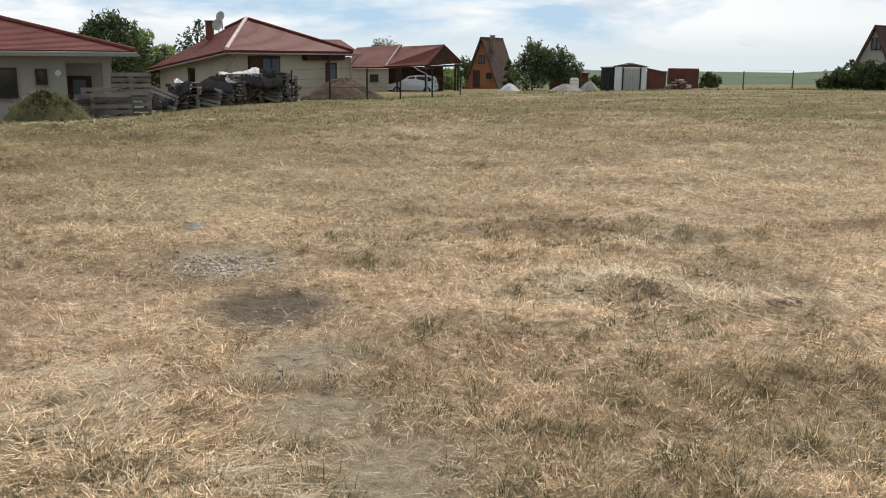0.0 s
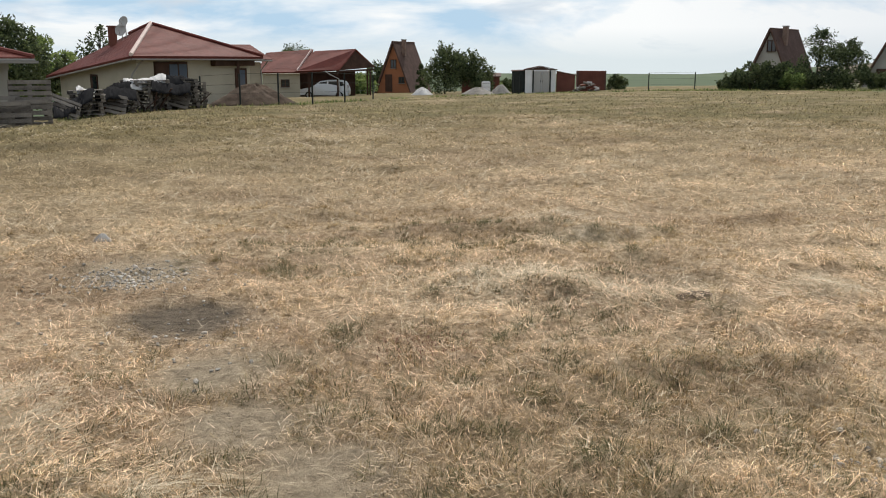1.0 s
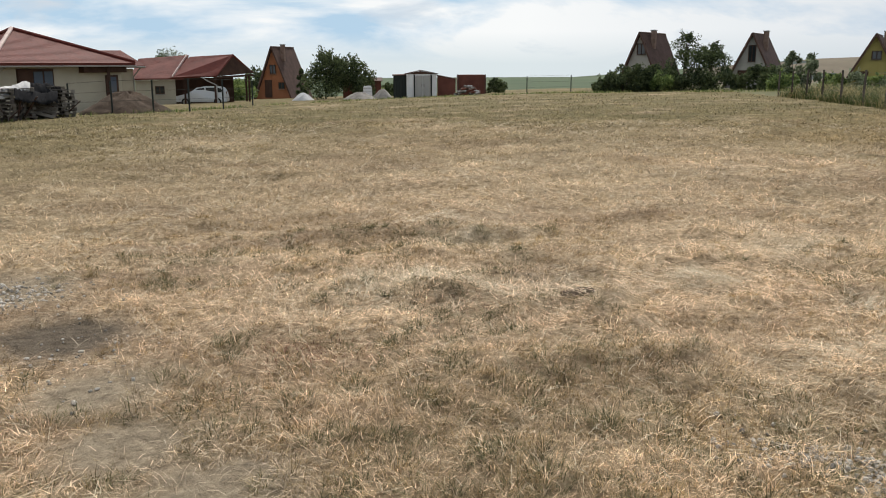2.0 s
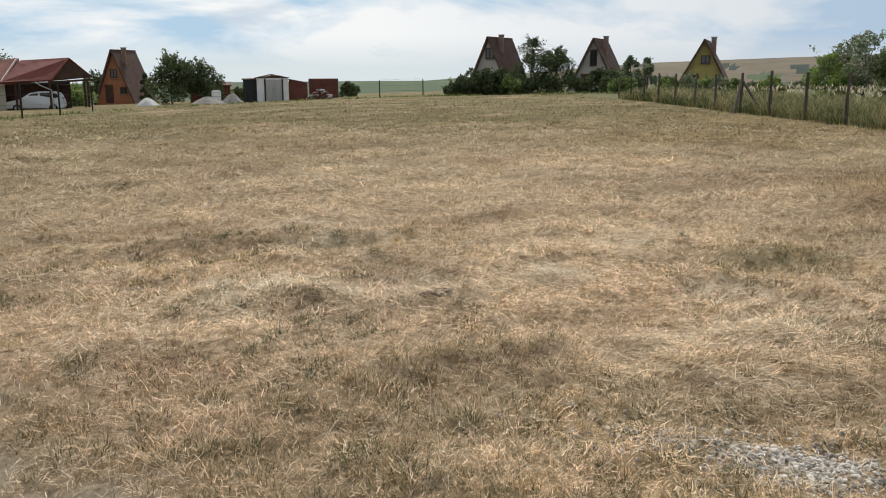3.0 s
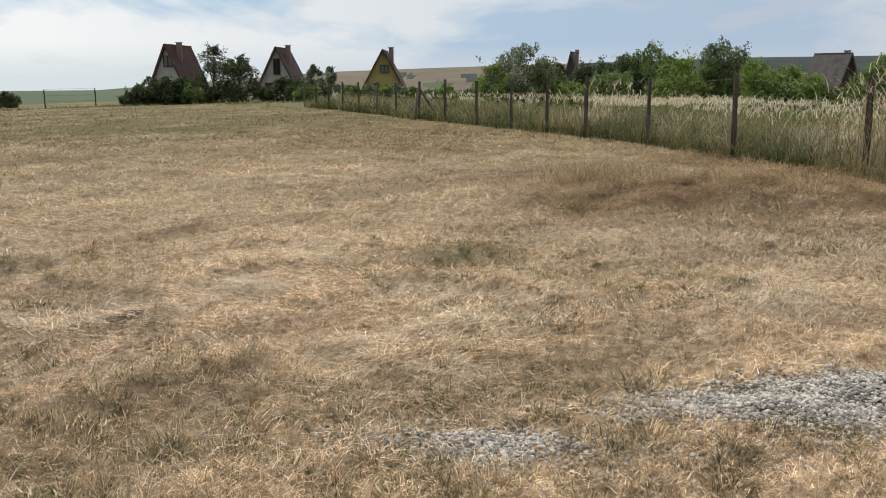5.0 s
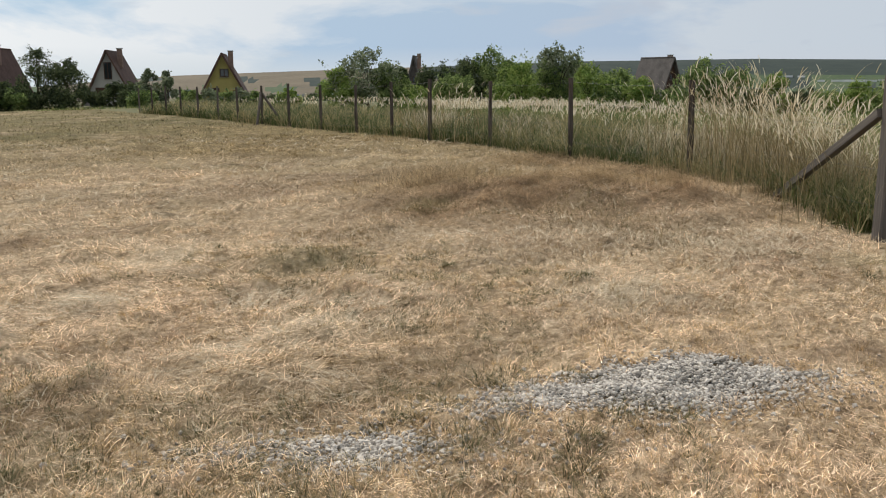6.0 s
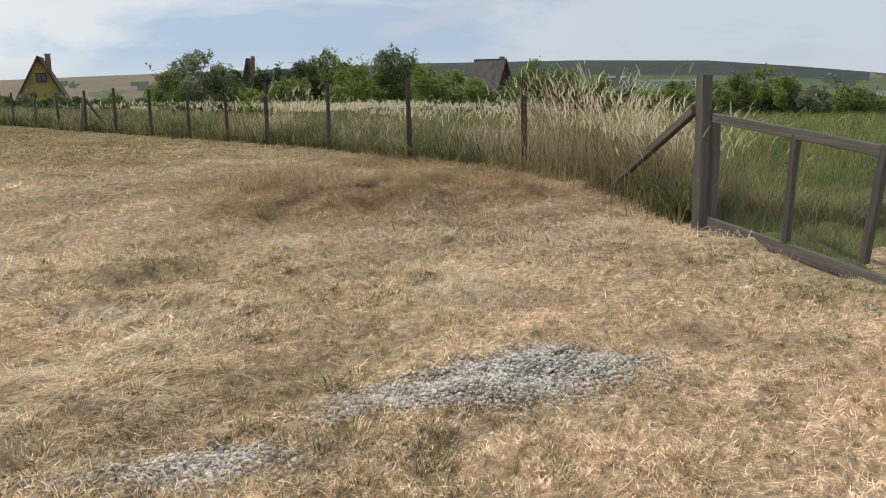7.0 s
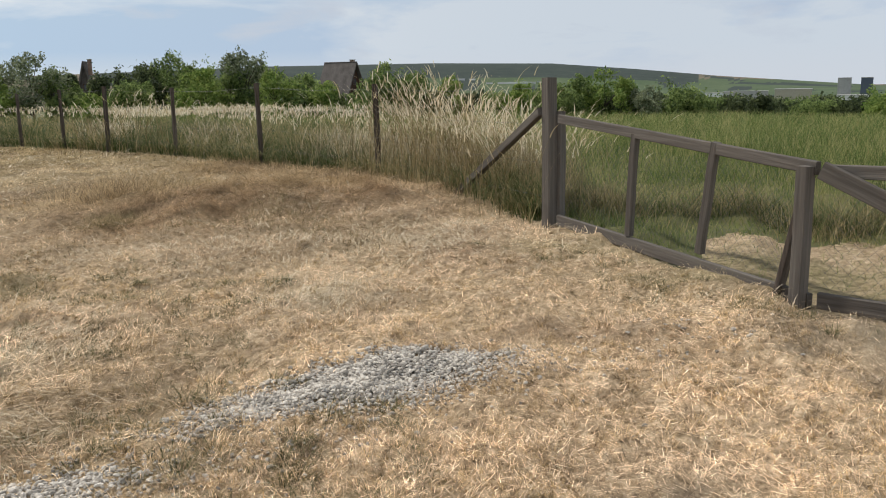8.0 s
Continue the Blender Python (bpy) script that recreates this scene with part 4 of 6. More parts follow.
for k in range(60):
    az = rngp.uniform(-18.1, -9.8)
    r = 34.4 + (az + 18.1) * 0.865 - rngp.uniform(0, 0.6)
    b = spot(az, r)
    d = Vector((rngp.uniform(-0.8, 0.8), rngp.uniform(-0.4, 0.4), rngp.uniform(0.3, 1.0)))
    ob = part("scrap_board", beam(b, b + d * rngp.uniform(0.8, 1.3), 0.10, 0.03, 0.004), PALLET if k % 3 else DARKWOOD, None)
    tagged(ob, "grey scrap board leaning on the wood pile", "board", "scrap boards")

heap_mesh("hay_mound", "heap of drying green-yellow grass cuttings", "heap", -24.28, 28.4, 1.35, 1.1, 0.92, HAY, 2)
def shaggy(ob, num, size, mat, name, label, seed):
    """Loose blades lying all over a mound."""
    rng = np.random.default_rng(seed)
    co = np.empty(len(ob.data.vertices) * 3, np.float32)
    ob.data.vertices.foreach_get("co", co)
    co = co.reshape(-1, 3)
    q = co[rng.integers(0, len(co), num)] * [1.02, 1.02, 1.0] + rng.normal(0, 0.05, (num, 3)) * [1, 1, 0.4]
    d = rng.normal(size=(num, 3)) * [1, 1, 0.45]
    d /= np.linalg.norm(d, axis=1)[:, None]
    s = np.cross(d, [0, 0, 1.0])
    s /= np.linalg.norm(s, axis=1)[:, None] + 1e-6
    ln = rng.uniform(0.5, 1.4, (num, 1)) * size
    v = np.stack([q - s * 0.012, q + s * 0.012, q + d * ln], 1).reshape(-1, 3)
    f = np.arange(num * 3).reshape(-1, 3)
    return mesh_np(name, v, f, mat, ob)


hay = [o for o in scene.objects if o.name == "hay_mound"][0]
shaggy(hay, 5200, 0.2, GREENBLADE, "loose_hay", "", 3)
heap_mesh("earth_mound", "low brown heap of dug earth beside the bungalow", "heap", -6.35, 46.3, 2.4, 1.6, 1.0, EARTH, 4)
heap_mesh("gravel_mound", "pale grey heap of gravel by the garden sheds", "heap", 7.96, 75.7, 1.5, 1.2, 0.55, GRAVELHEAP, 6)
heap_mesh("gravel_mound", "small pale heap of sand by the garden sheds", "heap", 9.45, 77.2, 1.0, 1.0, 0.75, GRAVELHEAP, 7)
heap_mesh("cold_frame", "low rounded pale foil tunnel in the neighbours' garden", "garden tunnel", 4.34, 76.4, 1.05, 0.8, 0.6, TARP, 9)

heap_mesh("clod", "flat dark brown clod lying on the cut grass", "clod", 22.79, 5.4, 0.16, 0.11, 0.035, EARTH, 13)
heap_mesh("pale_stone", "small pale stone lying in the worn track", "stone", -16.06, 7.8, 0.09, 0.07, 0.06, CONCRETE, 15)
# thin dark posts of the neighbours' fence
nf = thing("mesh_fence", "dark green metal posts with thin wires along the neighbours' gardens", "fence", None)
NF = [(-9.66, 47.9), (-7.25, 44.8), (-4.86, 44.4), (-2.71, 44.8), (-0.65, 47.9), (1.17, 57.1), (10.23, 74.1), (10.62, 74.9), (18.78, 77.2), (21.59, 74.1)]
tops = []
for az, r in NF:
    p = spot(az, r, -0.1)
    hgt = 1.65 if az < 1.3 else 1.55
    part("post", rod([p, p + Vector((0, 0, hgt))], 0.045), DARKPOST, nf)
    tops.append(p + Vector((0, 0, hgt)))
for k in (0, 0.5, 0.95):
    for a, b in ((0, 1), (1, 2), (2, 3), (3, 4), (4, 5), (8, 9)):
        part("wire", rod([tops[a] - Vector((0, 0, k)), tops[b] - Vector((0, 0, k))], 0.006, sides=4), DARKPOST, nf)

# ---- garden sheds ----


def sheds():
    s = thing("garden_shed", "white sheet-metal shed with grey doors and low gable", "shed", facing(11.98, 79.5, 2))
    part("wall", prism([(-1.35, 0), (1.35, 0), (1.35, 2.4), (-1.35, 2.4)], 2.0), WHITE, s)
    part("gable", slab([(-1.45, -0.02, 2.0), (1.45, -0.02, 2.0), (0, -0.02, 2.28)], 0.05), BROWNROOF, s)
    part("roof", slab([(-1.5, -0.15, 2.05), (0, -0.15, 2.36), (0, 2.5, 2.36), (-1.5, 2.5, 2.05)], 0.06), BROWNROOF, s)
    part("roof", slab([(1.5, -0.15, 2.05), (0, -0.15, 2.355), (0, 2.5, 2.355), (1.5, 2.5, 2.05)], 0.06), BROWNROOF, s)
    for x in (-0.35, 0.35):
        d = part("door", box((x + 0.1, -0.03, 0.95), (0.66, 0.05, 1.85), 0.01), CONCRETE, s)
        part("handle", box((x + 0.1 - (0.25 if x > 0 else -0.25), -0.07, 1.0), (0.04, 0.04, 0.2)), DARKPOST, d)
    for x in (-0.66, 0.86):
        part("door_post", box((x, -0.04, 0.98), (0.12, 0.08, 1.95)), DARKPOST, s)
    d = thing("dark_shed", "dark grey board shed beside the white shed", "shed", facing(10.68, 80.7, 0))
    part("wall", prism([(-0.75, 0), (0.85, 0), (0.85, 2), (-0.75, 2)], 1.95), DARKPOST, d)
    part("roof", slab([(-0.85, -0.1, 2.0), (0.9, -0.1, 2.05), (0.9, 2.1, 2.1), (-0.85, 2.1, 2.05)], 0.06), BROWNROOF, d)
    e = thing("lean_to", "rust-brown lean-to shed with sloping roof", "shed", facing(13.6, 80.3, 0))
    part("wall", prism([(-0.85, 0), (0.8, 0), (0.8, 2), (-0.85, 2)], [1.8, 1.45, 1.45, 1.8]), REDBROWN, e)
    part("roof", slab([(-0.95, -0.12, 1.86), (0.95, -0.12, 1.50), (0.95, 2.1, 1.50), (-0.95, 2.1, 1.86)], 0.05), BROWNROOF, e)
    c = thing("container", "rust-red steel storage container in the garden", "container", facing(15.22, 83.4, 4))
    part("body", box((0, 1.2, 0.85), (2.6, 2.3, 1.9), 0.03), REDBROWN, c)
    for k in range(11):
        part("rib", box((-1.15 + 0.23 * k, 0.035, 0.85), (0.10, 0.05, 1.7)), REDBROWN, c)
    for x in (-1.27, 1.27):
        part("corner_post", box((x, 0.03, 0.85), (0.12, 0.12, 1.94)), BROWNROOF, c)
    f = thing("brown_shed", "long low rust-brown garden shed behind the bush", "shed", facing(8.16, 86.5, 0))
    part("wall", prism([(-1.9, 0), (1.8, 0), (1.8, 2), (-1.9, 2)], 1.55), REDBROWN, f)
    part("roof", slab([(-2.0, -0.2, 1.62), (1.95, -0.2, 1.62), (1.95, 2.2, 1.9), (-2.0, 2.2, 1.9)], 0.07), BROWNROOF, f)
    t = thing("water_tank", "white plastic tank standing by the gravel heaps", "tank", facing(8.48, 78, 10))
    part("body", box((0, 0, 0.55), (0.7, 0.7, 1.1), 0.08), WHITE, t)
    for z in (0.3, 0.6, 0.9):
        part("band", box((0, 0, z), (0.73, 0.73, 0.04)), CONCRETE, t)


sheds()
rl = random.Random(3)
for k in range(46):
    az, r = rl.uniform(14.2, 15.8), 78 + rl.uniform(0, 1.0)
    hmax = 0.75 * math.exp(-((az - 15.0) / 0.58) ** 2)
    p = spot(az, r, rl.uniform(0.06, 0.08 + hmax))
    a = rl.uniform(-0.6, 0.6)
    d = Vector((math.cos(a), math.sin(a), rl.uniform(-0.3, 0.3))) * 0.22
    ob = part("log", rod([p - d, p + d], rl.uniform(0.06, 0.10), sides=8), (PALLET, REDBROWN, CONCRETE)[k % 3], None)
    tagged(ob, "split firewood log on a loose pile", "log", "firewood pile")

# ---- A-frame cottages ----


def aframe(az, r, w, h, depth, turn, wall_mat, roof_mat, label, base_z, chim=(0.5, 0.35), win=(0.0, 0.55, 0.55, 0.75), door=True, knee=0.0):
    """Steep gabled cottage: the gable looks to -y, ridge along y."""
    o = thing("cottage", label, "cottage", facing(az, r, turn), "weekend cottages")
    o.location.z = base_z
    bm = bmesh.new()
    a = [bm.verts.new(v) for v in ((-w / 2, 0, -0.6), (w / 2, 0, -0.6), (w / 2, 0, knee + 0.02), (0, 0, h), (-w / 2, 0, knee + 0.02))]
    b = [bm.verts.new((v.co.x, depth, v.co.z)) for v in a]
    bm.faces.new(a)
    bm.faces.new(b[::-1])
    for i in range(5):
        k = (i + 1) % 5
        bm.faces.new((a[i], a[k], b[k], b[i]))
    part("gable_wall", bm, wall_mat, o)
    sl = (h - knee) / (w / 2)
    ex = 0.35
    for s in (-1, 1):
        e = (s * (w / 2 + ex), -0.35, knee - ex * sl + 0.10)
        rf = part("roof", slab([e, (s * (w / 2 + ex), depth + 0.35, e[2]), (0, depth + 0.35, h + 0.12), (0, -0.35, h + 0.12)], 0.10), roof_mat, o)
        part("barge_board", beam((e[0], -0.38, e[2] - 0.08), (s * 0.01, -0.38, h + 0.03), 0.05, 0.16), roof_mat, rf)
    cx, cy = chim[0] * w / 2, chim[1] * depth
    ct = h + 0.35
    c = part("chimney", box((cx, cy, ct - 0.95), (0.42, 0.42, 1.7), 0.02), BRICK, o, "brick chimney")
    part("chimney_cap", box((cx, cy, ct - 0.06), (0.52, 0.52, 0.08), 0.01), CONCRETE, c)
    window_part(o, (win[0] * w / 2, -0.005, win[1] * h), win[2], win[3], mullion=win[2] > 0.5)
    if door:
        part("door", box((-0.15 * w, -0.03, 0.9), (0.85, 0.06, 1.9), 0.01), DARKWOOD, o)
        window_part(o, (0.22 * w, -0.005, 1.25), 0.7, 0.7)
    return o


aframe(2.53, 98.8, 4.2, 5.35, 5.5, -24, ORANGE, BROWNROOF, "orange rendered A-frame cottage with dark brown roof and chimney", -1.95, (0.3, 0.25), (-0.02, 0.56, 0.7, 0.95))
aframe(25.84, 86.5, 4.6, 5.3, 6.0, -22, GREYWALL, BROWNROOF, "grey A-frame cottage with brown roof behind a hedge", -0.95, (0.25, 0.3), (0.05, 0.72, 0.85, 1.05))
aframe(32.5, 84.9, 5.0, 5.05, 6.0, -12, GREYWALL, BROWNROOF, "pale grey A-frame cottage with chimney behind bushes", -0.95, (0.28, 0.35), (0.0, 0.66, 0.65, 1.5))
aframe(39.24, 80.3, 5.2, 4.75, 6.0, -4, YELLOW, BROWNROOF, "yellow-green A-frame cottage with tall brick chimney", -1.0, (0.26, 0.2), (0.05, 0.66, 0.75, 0.7))
aframe(51.3, 108, 2.5, 5.1, 2.2, -8, GREYROOF, GREYROOF, "narrow dark A-frame cottage with grey roof among trees", -0.9, (0.5, 0.15), (0.0, 0.45, 0.4, 0.8), False)
aframe(67.6, 94, 5.0, 4.75, 3.4, 56, DARKWOOD, GREYROOF, "dark cottage with steep grey-brown roof and chimney above shrubs", -1.25, (0.1, 0.1), (0.0, 0.6, 0.6, 0.6), False)

# ---- distant town in the valley ----


def town_block(az, r, w, h, d, mat, label, base=None, rows=0, cols=0):
    p = spot(az, r)
    o = thing("town_building", label, "building", pose(p.x, p.y, p.z if base is None else base, 0, 0, -az), "far town")
    part("wall", box((0, d / 2, h / 2 - 3), (w, d, h + 6)), mat, o)
    part("roof", box((0, d / 2, h + 0.25), (w + 0.6, d + 0.6, 0.5)), CONCRETE, o)
    for i in range(rows):
        part("window_band", box((0, -0.1, (i + 0.6) * h / rows), (w * 0.9, 0.3, h / rows * 0.4)), PANE, o)


town_block(97.71, 1158.3, 15, 26, 12, CONCRETE, "grey tower block in the far town", -30)
town_block(98.9, 1158.3, 13, 29, 12, PANEB, "dark glass tower block in the far town", -33)
town_block(92.2, 1003.9, 46, 12, 20, CONCRETE, "long pale warehouse in the far town", -28)
town_block(94.92, 926.6, 34, 13, 20, CREAM, "pale yellow factory hall in the far town", -26)
town_block(98.29, 965.3, 34, 9, 16, WHITE, "low white hall in the far town", -29)
town_block(90.52, 1081.1, 26, 9, 16, WHITE, "white hall in the far town", -28)
town_block(100.49, 1042.5, 14, 8, 16, WHITE, "low white hall in the far town", -28)
for az, r, w, h in ((77.2, 1730, 22, 3.2), (78.1, 1730, 35, 3.6), (79.0, 1730, 18, 3.0), (79.8, 1740, 27, 2.6), (76.3, 1730, 13, 3.0), (73.8, 1780, 13, 3.4), (74.5, 1780, 14, 3.8), (75.2, 1780, 13, 3.0)):
    town_block(az, r, w, h, 10, WHITE, "small white building in the distant valley")

# ---- trees, bushes and hedges ----


def leaves_mesh(name, pts, size, rng, mat, parent):
    """Small folded leaf clumps at points, each its own island."""
    n = len(pts)
    a = rng.normal(size=(n, 3))
    a /= np.linalg.norm(a, axis=1)[:, None]
    b = np.cross(a, rng.normal(size=(n, 3)))
    b /= np.linalg.norm(b, axis=1)[:, None] + 1e-9
    c = np.cross(a, b)
    s = (size * rng.uniform(0.55, 1.3, n))[:, None]
    v = np.stack([pts - a * s, pts + b * s * 0.45 + c * s * 0.12, pts + a * s, pts - b * s * 0.45 + c * s * 0.12], 1).reshape(-1, 3)
    i = np.arange(n)[:, None] * 4
    f = np.concatenate([i + [0, 1, 2], i + [0, 2, 3]])
    return mesh_np(name, v, f, mat, parent)


def tree(az, r, height, spread, seed, mat, label, leaves=2600, leaf=0.14, trunk_part=0.25, clumps=26, upright=1.0, category="tree", name="tree", group="", shoots=11):
    rng = np.random.default_rng(seed)
    p = spot(az, r, -0.1)
    o = thing(name, label, category, Matrix.Translation(p), group)
    th = height * trunk_part
    tr_r = max(0.03, height * 0.022)
    part("trunk", rod([(0, 0, 0), (rng.uniform(-0.1, 0.1), 0, th * 0.6), (rng.uniform(-0.15, 0.15), 0, th + 0.3), (0, 0, height * 0.75)], tr_r, tr_r * 0.25), BARK, o)
    cents = []
    for k in range(clumps):
        a = rng.uniform(0, 2 * math.pi)
        t = rng.uniform(0, 1) ** 0.8
        zz = th + (height * 0.86 - th) * t
        prof = math.sin(math.pi * min(1, 0.18 + 0.80 * t)) ** 0.7
        rr = spread * prof * math.sqrt(rng.uniform(0.05, 1))
        cents.append((rr * math.cos(a), rr * math.sin(a), zz, rng.uniform(0.22, 0.42) * spread * (0.55 + 0.45 * prof)))
    for cxx, cyy, czz, _ in cents[:7]:
        s = (0, 0, max(th * 0.6, czz * 0.45))
        part("limb", rod([s, (cxx * 0.45, cyy * 0.45, (s[2] + czz) / 2 + 0.1), (cxx, cyy, czz)], tr_r * 0.45, tr_r * 0.1, 5), BARK, o)
    w = np.array([c[3] ** 2 for c in cents])
    idx = rng.choice(len(cents), leaves, p=w / w.sum())
    C = np.array(cents)[idx]
    d = rng.normal(size=(leaves, 3))
    d /= np.linalg.norm(d, axis=1)[:, None]
    rad = C[:, 3:4] * rng.uniform(0.25, 1.0, (leaves, 1)) ** 0.5
    pts = C[:, :3] + d * rad * np.array([1, 1, upright])
    # loose shoots that break the outline
    k = leaves // shoots
    sh = rng.integers(0, len(cents), k)
    along = rng.uniform(0.6, 1.35, (k, 1))
    dd = rng.normal(size=(len(cents), 3)) * [0.6, 0.6, 0.4] + [0, 0, 0.7]
    pts[:k] = np.array(cents)[sh, :3] + dd[sh] * np.array(cents)[sh, 3:4] * along + rng.normal(size=(k, 3)) * 0.06 * spread
    pts[:, 2] = np.maximum(pts[:, 2], 0.12)
    leaves_mesh("crown", pts, leaf, rng, mat, o)
    return o


def bush(az, r, height, spread, seed, mat, label, leaves=2200, leaf=0.13, group=""):
    return tree(az, r, height, spread, seed, mat, label, leaves, leaf, 0.06, 22, 1.0, "bush", "bush", group)


# behind the western houses
tree(-22.4, 61.8, 7.0, 2.5, 11, LEAF, "dense green tree behind the cream house", 6500, 0.14)
tree(-20.33, 63.3, 7.7, 2.6, 12, LEAFD, "dark green tree rising between the two houses", 7000, 0.14)
tree(-18.65, 66.4, 6.4, 2.2, 13, LEAF, "green tree between the two houses", 5000, 0.14)
bush(-19.68, 66.4, 4.2, 1.4, 14, LEAF, "green shrub beside the house corner")
bush(-20.59, 47.9, 2.8, 0.8, 15, LEAFD, "dark shrub beside the house corner")
tree(-15.41, 68, 6.6, 1.5, 16, LEAFD, "sparse tree top behind the red roof", 1500, 0.13)
tree(-17.35, 61.8, 4.5, 0.9, 17, LEAFD, "small tree top behind the red roof", 700, 0.16)
tree(-3.76, 94.2, 6.0, 2.4, 18, LEAFD, "sparse tree behind the garage roof", 2200, 0.13)
tree(1.42, 112, 4.3, 1.5, 19, LEAFD, "dark tree behind the carport", 1500, 0.18)
bush(0.13, 91.1, 2.2, 2.2, 20, LEAF, "green shrub behind the open carport", 2400, 0.18)
bush(4.34, 92.7, 3.6, 0.65, 21, LEAFD, "dark slender conifer against the orange cottage", 1800, 0.14)
tree(5.83, 81.9, 4.7, 2.2, 22, LEAFD, "dark plum tree with spiky shoots", 6500, 0.13, 0.06, 46, shoots=5)
tree(7.51, 82.6, 4.2, 1.9, 23, LEAFD, "dark plum tree with spiky shoots", 5000, 0.13, 0.06, 36, shoots=5)
bush(8.42, 84.2, 2.5, 0.9, 24, LEAFD, "low dark shrub beside the brown shed", 1400)
for k, az in enumerate((9.06, 9.84, 10.36, 16.84)):
    bush(az, 91 + 2.3 * (k % 3), 1.2 + 0.4 * (k % 2), 0.9, 30 + k, LEAFD if k % 2 else LEAF, "small dark shrub at the field's far edge", 800, 0.16, "far edge shrubs")
bush(16.71, 86.5, 1.5, 0.9, 41, LEAFD, "low dark shrub beside the container", 1200)
# hedge and trees round the cottages
for k, (az, r, h, s) in enumerate(((24.15, 75.7, 1.8, 1.1), (24.86, 74.9, 2.5, 1.3), (25.77, 74.9, 2.5, 1.4), (26.81, 74.9, 2.4, 1.3), (27.84, 75.7, 2.1, 1.3), (23.57, 74.9, 1.1, 0.8))):
    bush(az, r, h, s, 50 + k, LEAFD, "thick dark hedge bush before the grey cottage", 3000, 0.12, "cottage hedge")
tree(28.62, 77.2, 5.2, 1.8, 60, LEAFD, "tall airy dark tree between two cottages", 5200, 0.10, 0.12, 40, shoots=6)
tree(30.17, 78, 4.3, 1.6, 61, LEAFD, "airy dark tree between two cottages", 4200, 0.10, 0.12, 32, shoots=6)
bush(29.4, 75.7, 2.0, 1.6, 62, LEAFD, "dark hedge bush between cottages", 2600)
bush(27.2, 73.4, 1.9, 0.9, 63, LEAF, "green bush at the hedge's end", 1600)
bush(31.08, 74.9, 1.6, 1.2, 64, LEAFD, "dark hedge bush before the pale cottage", 2000)
bush(32.89, 74.1, 2.0, 1.4, 65, LEAFD, "dark round bush before the pale cottage", 2800)
bush(33.67, 73.4, 1.9, 1.3, 66, LEAFD, "dark round bush before the pale cottage", 2400)
tree(34.84, 71.8, 3.3, 1.0, 67, LEAFS, "silvery young tree with upright shoots", 1500, 0.15, 0.15, 16)
tree(35.87, 71, 2.9, 1.1, 68, LEAFS, "silvery young tree with upright shoots", 1300, 0.15, 0.15, 16)
bush(34.45, 68, 1.3, 1.2, 69, LEAF, "low green shrubs at the fence's far end", 1600)
for k, az in enumerate((37.55, 38.46, 39.37, 40.27, 41.18)):
    bush(az, 71, 1.25 + 0.3 * (k % 2), 0.9, 70 + k, LEAFS if k % 2 else LEAF, "low shrub before the yellow cottage", 1000, 0.13, "garden shrubs")
bush(43.25, 55.6, 1.4, 0.9, 76, LEAFL, "bright green round shrub behind the fence", 1800)
bush(36.91, 73.4, 1.3, 0.9, 77, LEAF, "low green shrub at the fence", 900)
# tree belt behind the tall grass
for k, (az, r, h, s, m) in enumerate((
    (48.3, 51, 4.0, 1.5, LEAFS), (46.62, 51, 2.6, 1.2, LEAFL), (49.47, 51, 3.0, 1.2, LEAF), (50.38, 54.1, 3.1, 0.9, LEAFD), (52.97, 54.1, 3.0, 1.5, LEAFD), (54.65, 54.1, 3.4, 1.6, LEAFD),
    (56.33, 54.1, 4.2, 1.5, LEAF), (57.37, 53.3, 3.4, 1.2, LEAF), (58.27, 49.4, 3.1, 1.6, LEAFL), (60.61, 51, 4.2, 1.4, LEAFS), (59.83, 51, 3.2, 1.2, LEAF), (62.55, 47.9, 2.9, 1.5, LEAFL),
    (64.49, 47.9, 2.7, 1.5, LEAF), (66.05, 46.3, 2.1, 1.3, LEAFL), (69.8, 47.9, 3.4, 1.4, LEAF), (70.97, 47.9, 2.9, 1.4, LEAF), (61.64, 52.5, 3.4, 1.3, LEAF), (73.81, 51, 2.6, 1.0, LEAFL),
    (75.5, 52.5, 1.7, 1.2, LEAFD), (78.48, 47.9, 2.1, 1.3, LEAFL), (80.42, 46.3, 2.2, 1.2, LEAF), (83.66, 47.9, 2.8, 1.5, LEAFL), (82.1, 47.9, 2.4, 1.3, LEAF), (86.25, 47.9, 1.8, 1.2, LEAFS), (88.32, 47.9, 1.6, 1.5, LEAF),
    (90, 49.4, 1.1, 1.4, LEAF), (91.82, 49.4, 1.0, 1.4, LEAFD), (93.5, 46.3, 1.25, 0.9, LEAFD), (94.92, 47.9, 0.85, 1.3, LEAF), (96.61, 46.3, 0.8, 1.3, LEAF), (98.42, 46.3, 0.9, 1.2, LEAFD), (100.49, 44.8, 1.35, 1.3, LEAFL), (102.3, 44.8, 1.2, 1.3, LEAF), (84.95, 49.4, 1.7, 1.2, LEAFD), (76.92, 49.4, 1.6, 1.2, LEAF), (72.39, 49.4, 1.8, 1.1, LEAFD), (67.73, 46.3, 1.6, 1.2, LEAF), (53.87, 51, 2.4, 1.4, LEAF), (51.54, 47.9, 1.5, 1.0, LEAFL)
)):
    tall = h > 3.3
    tree(az, r, h * 1.04, s * 1.15, 100 + k, m, "bushy %s tree in the belt behind the tall grass" % {LEAF: "green", LEAFD: "dark green", LEAFL: "bright green", LEAFS: "silvery green"}[m], 5600 if not tall else 5000, 0.088, 0.22 if tall else 0.05, 24, 1.0, "tree", "tree", "tree belt")


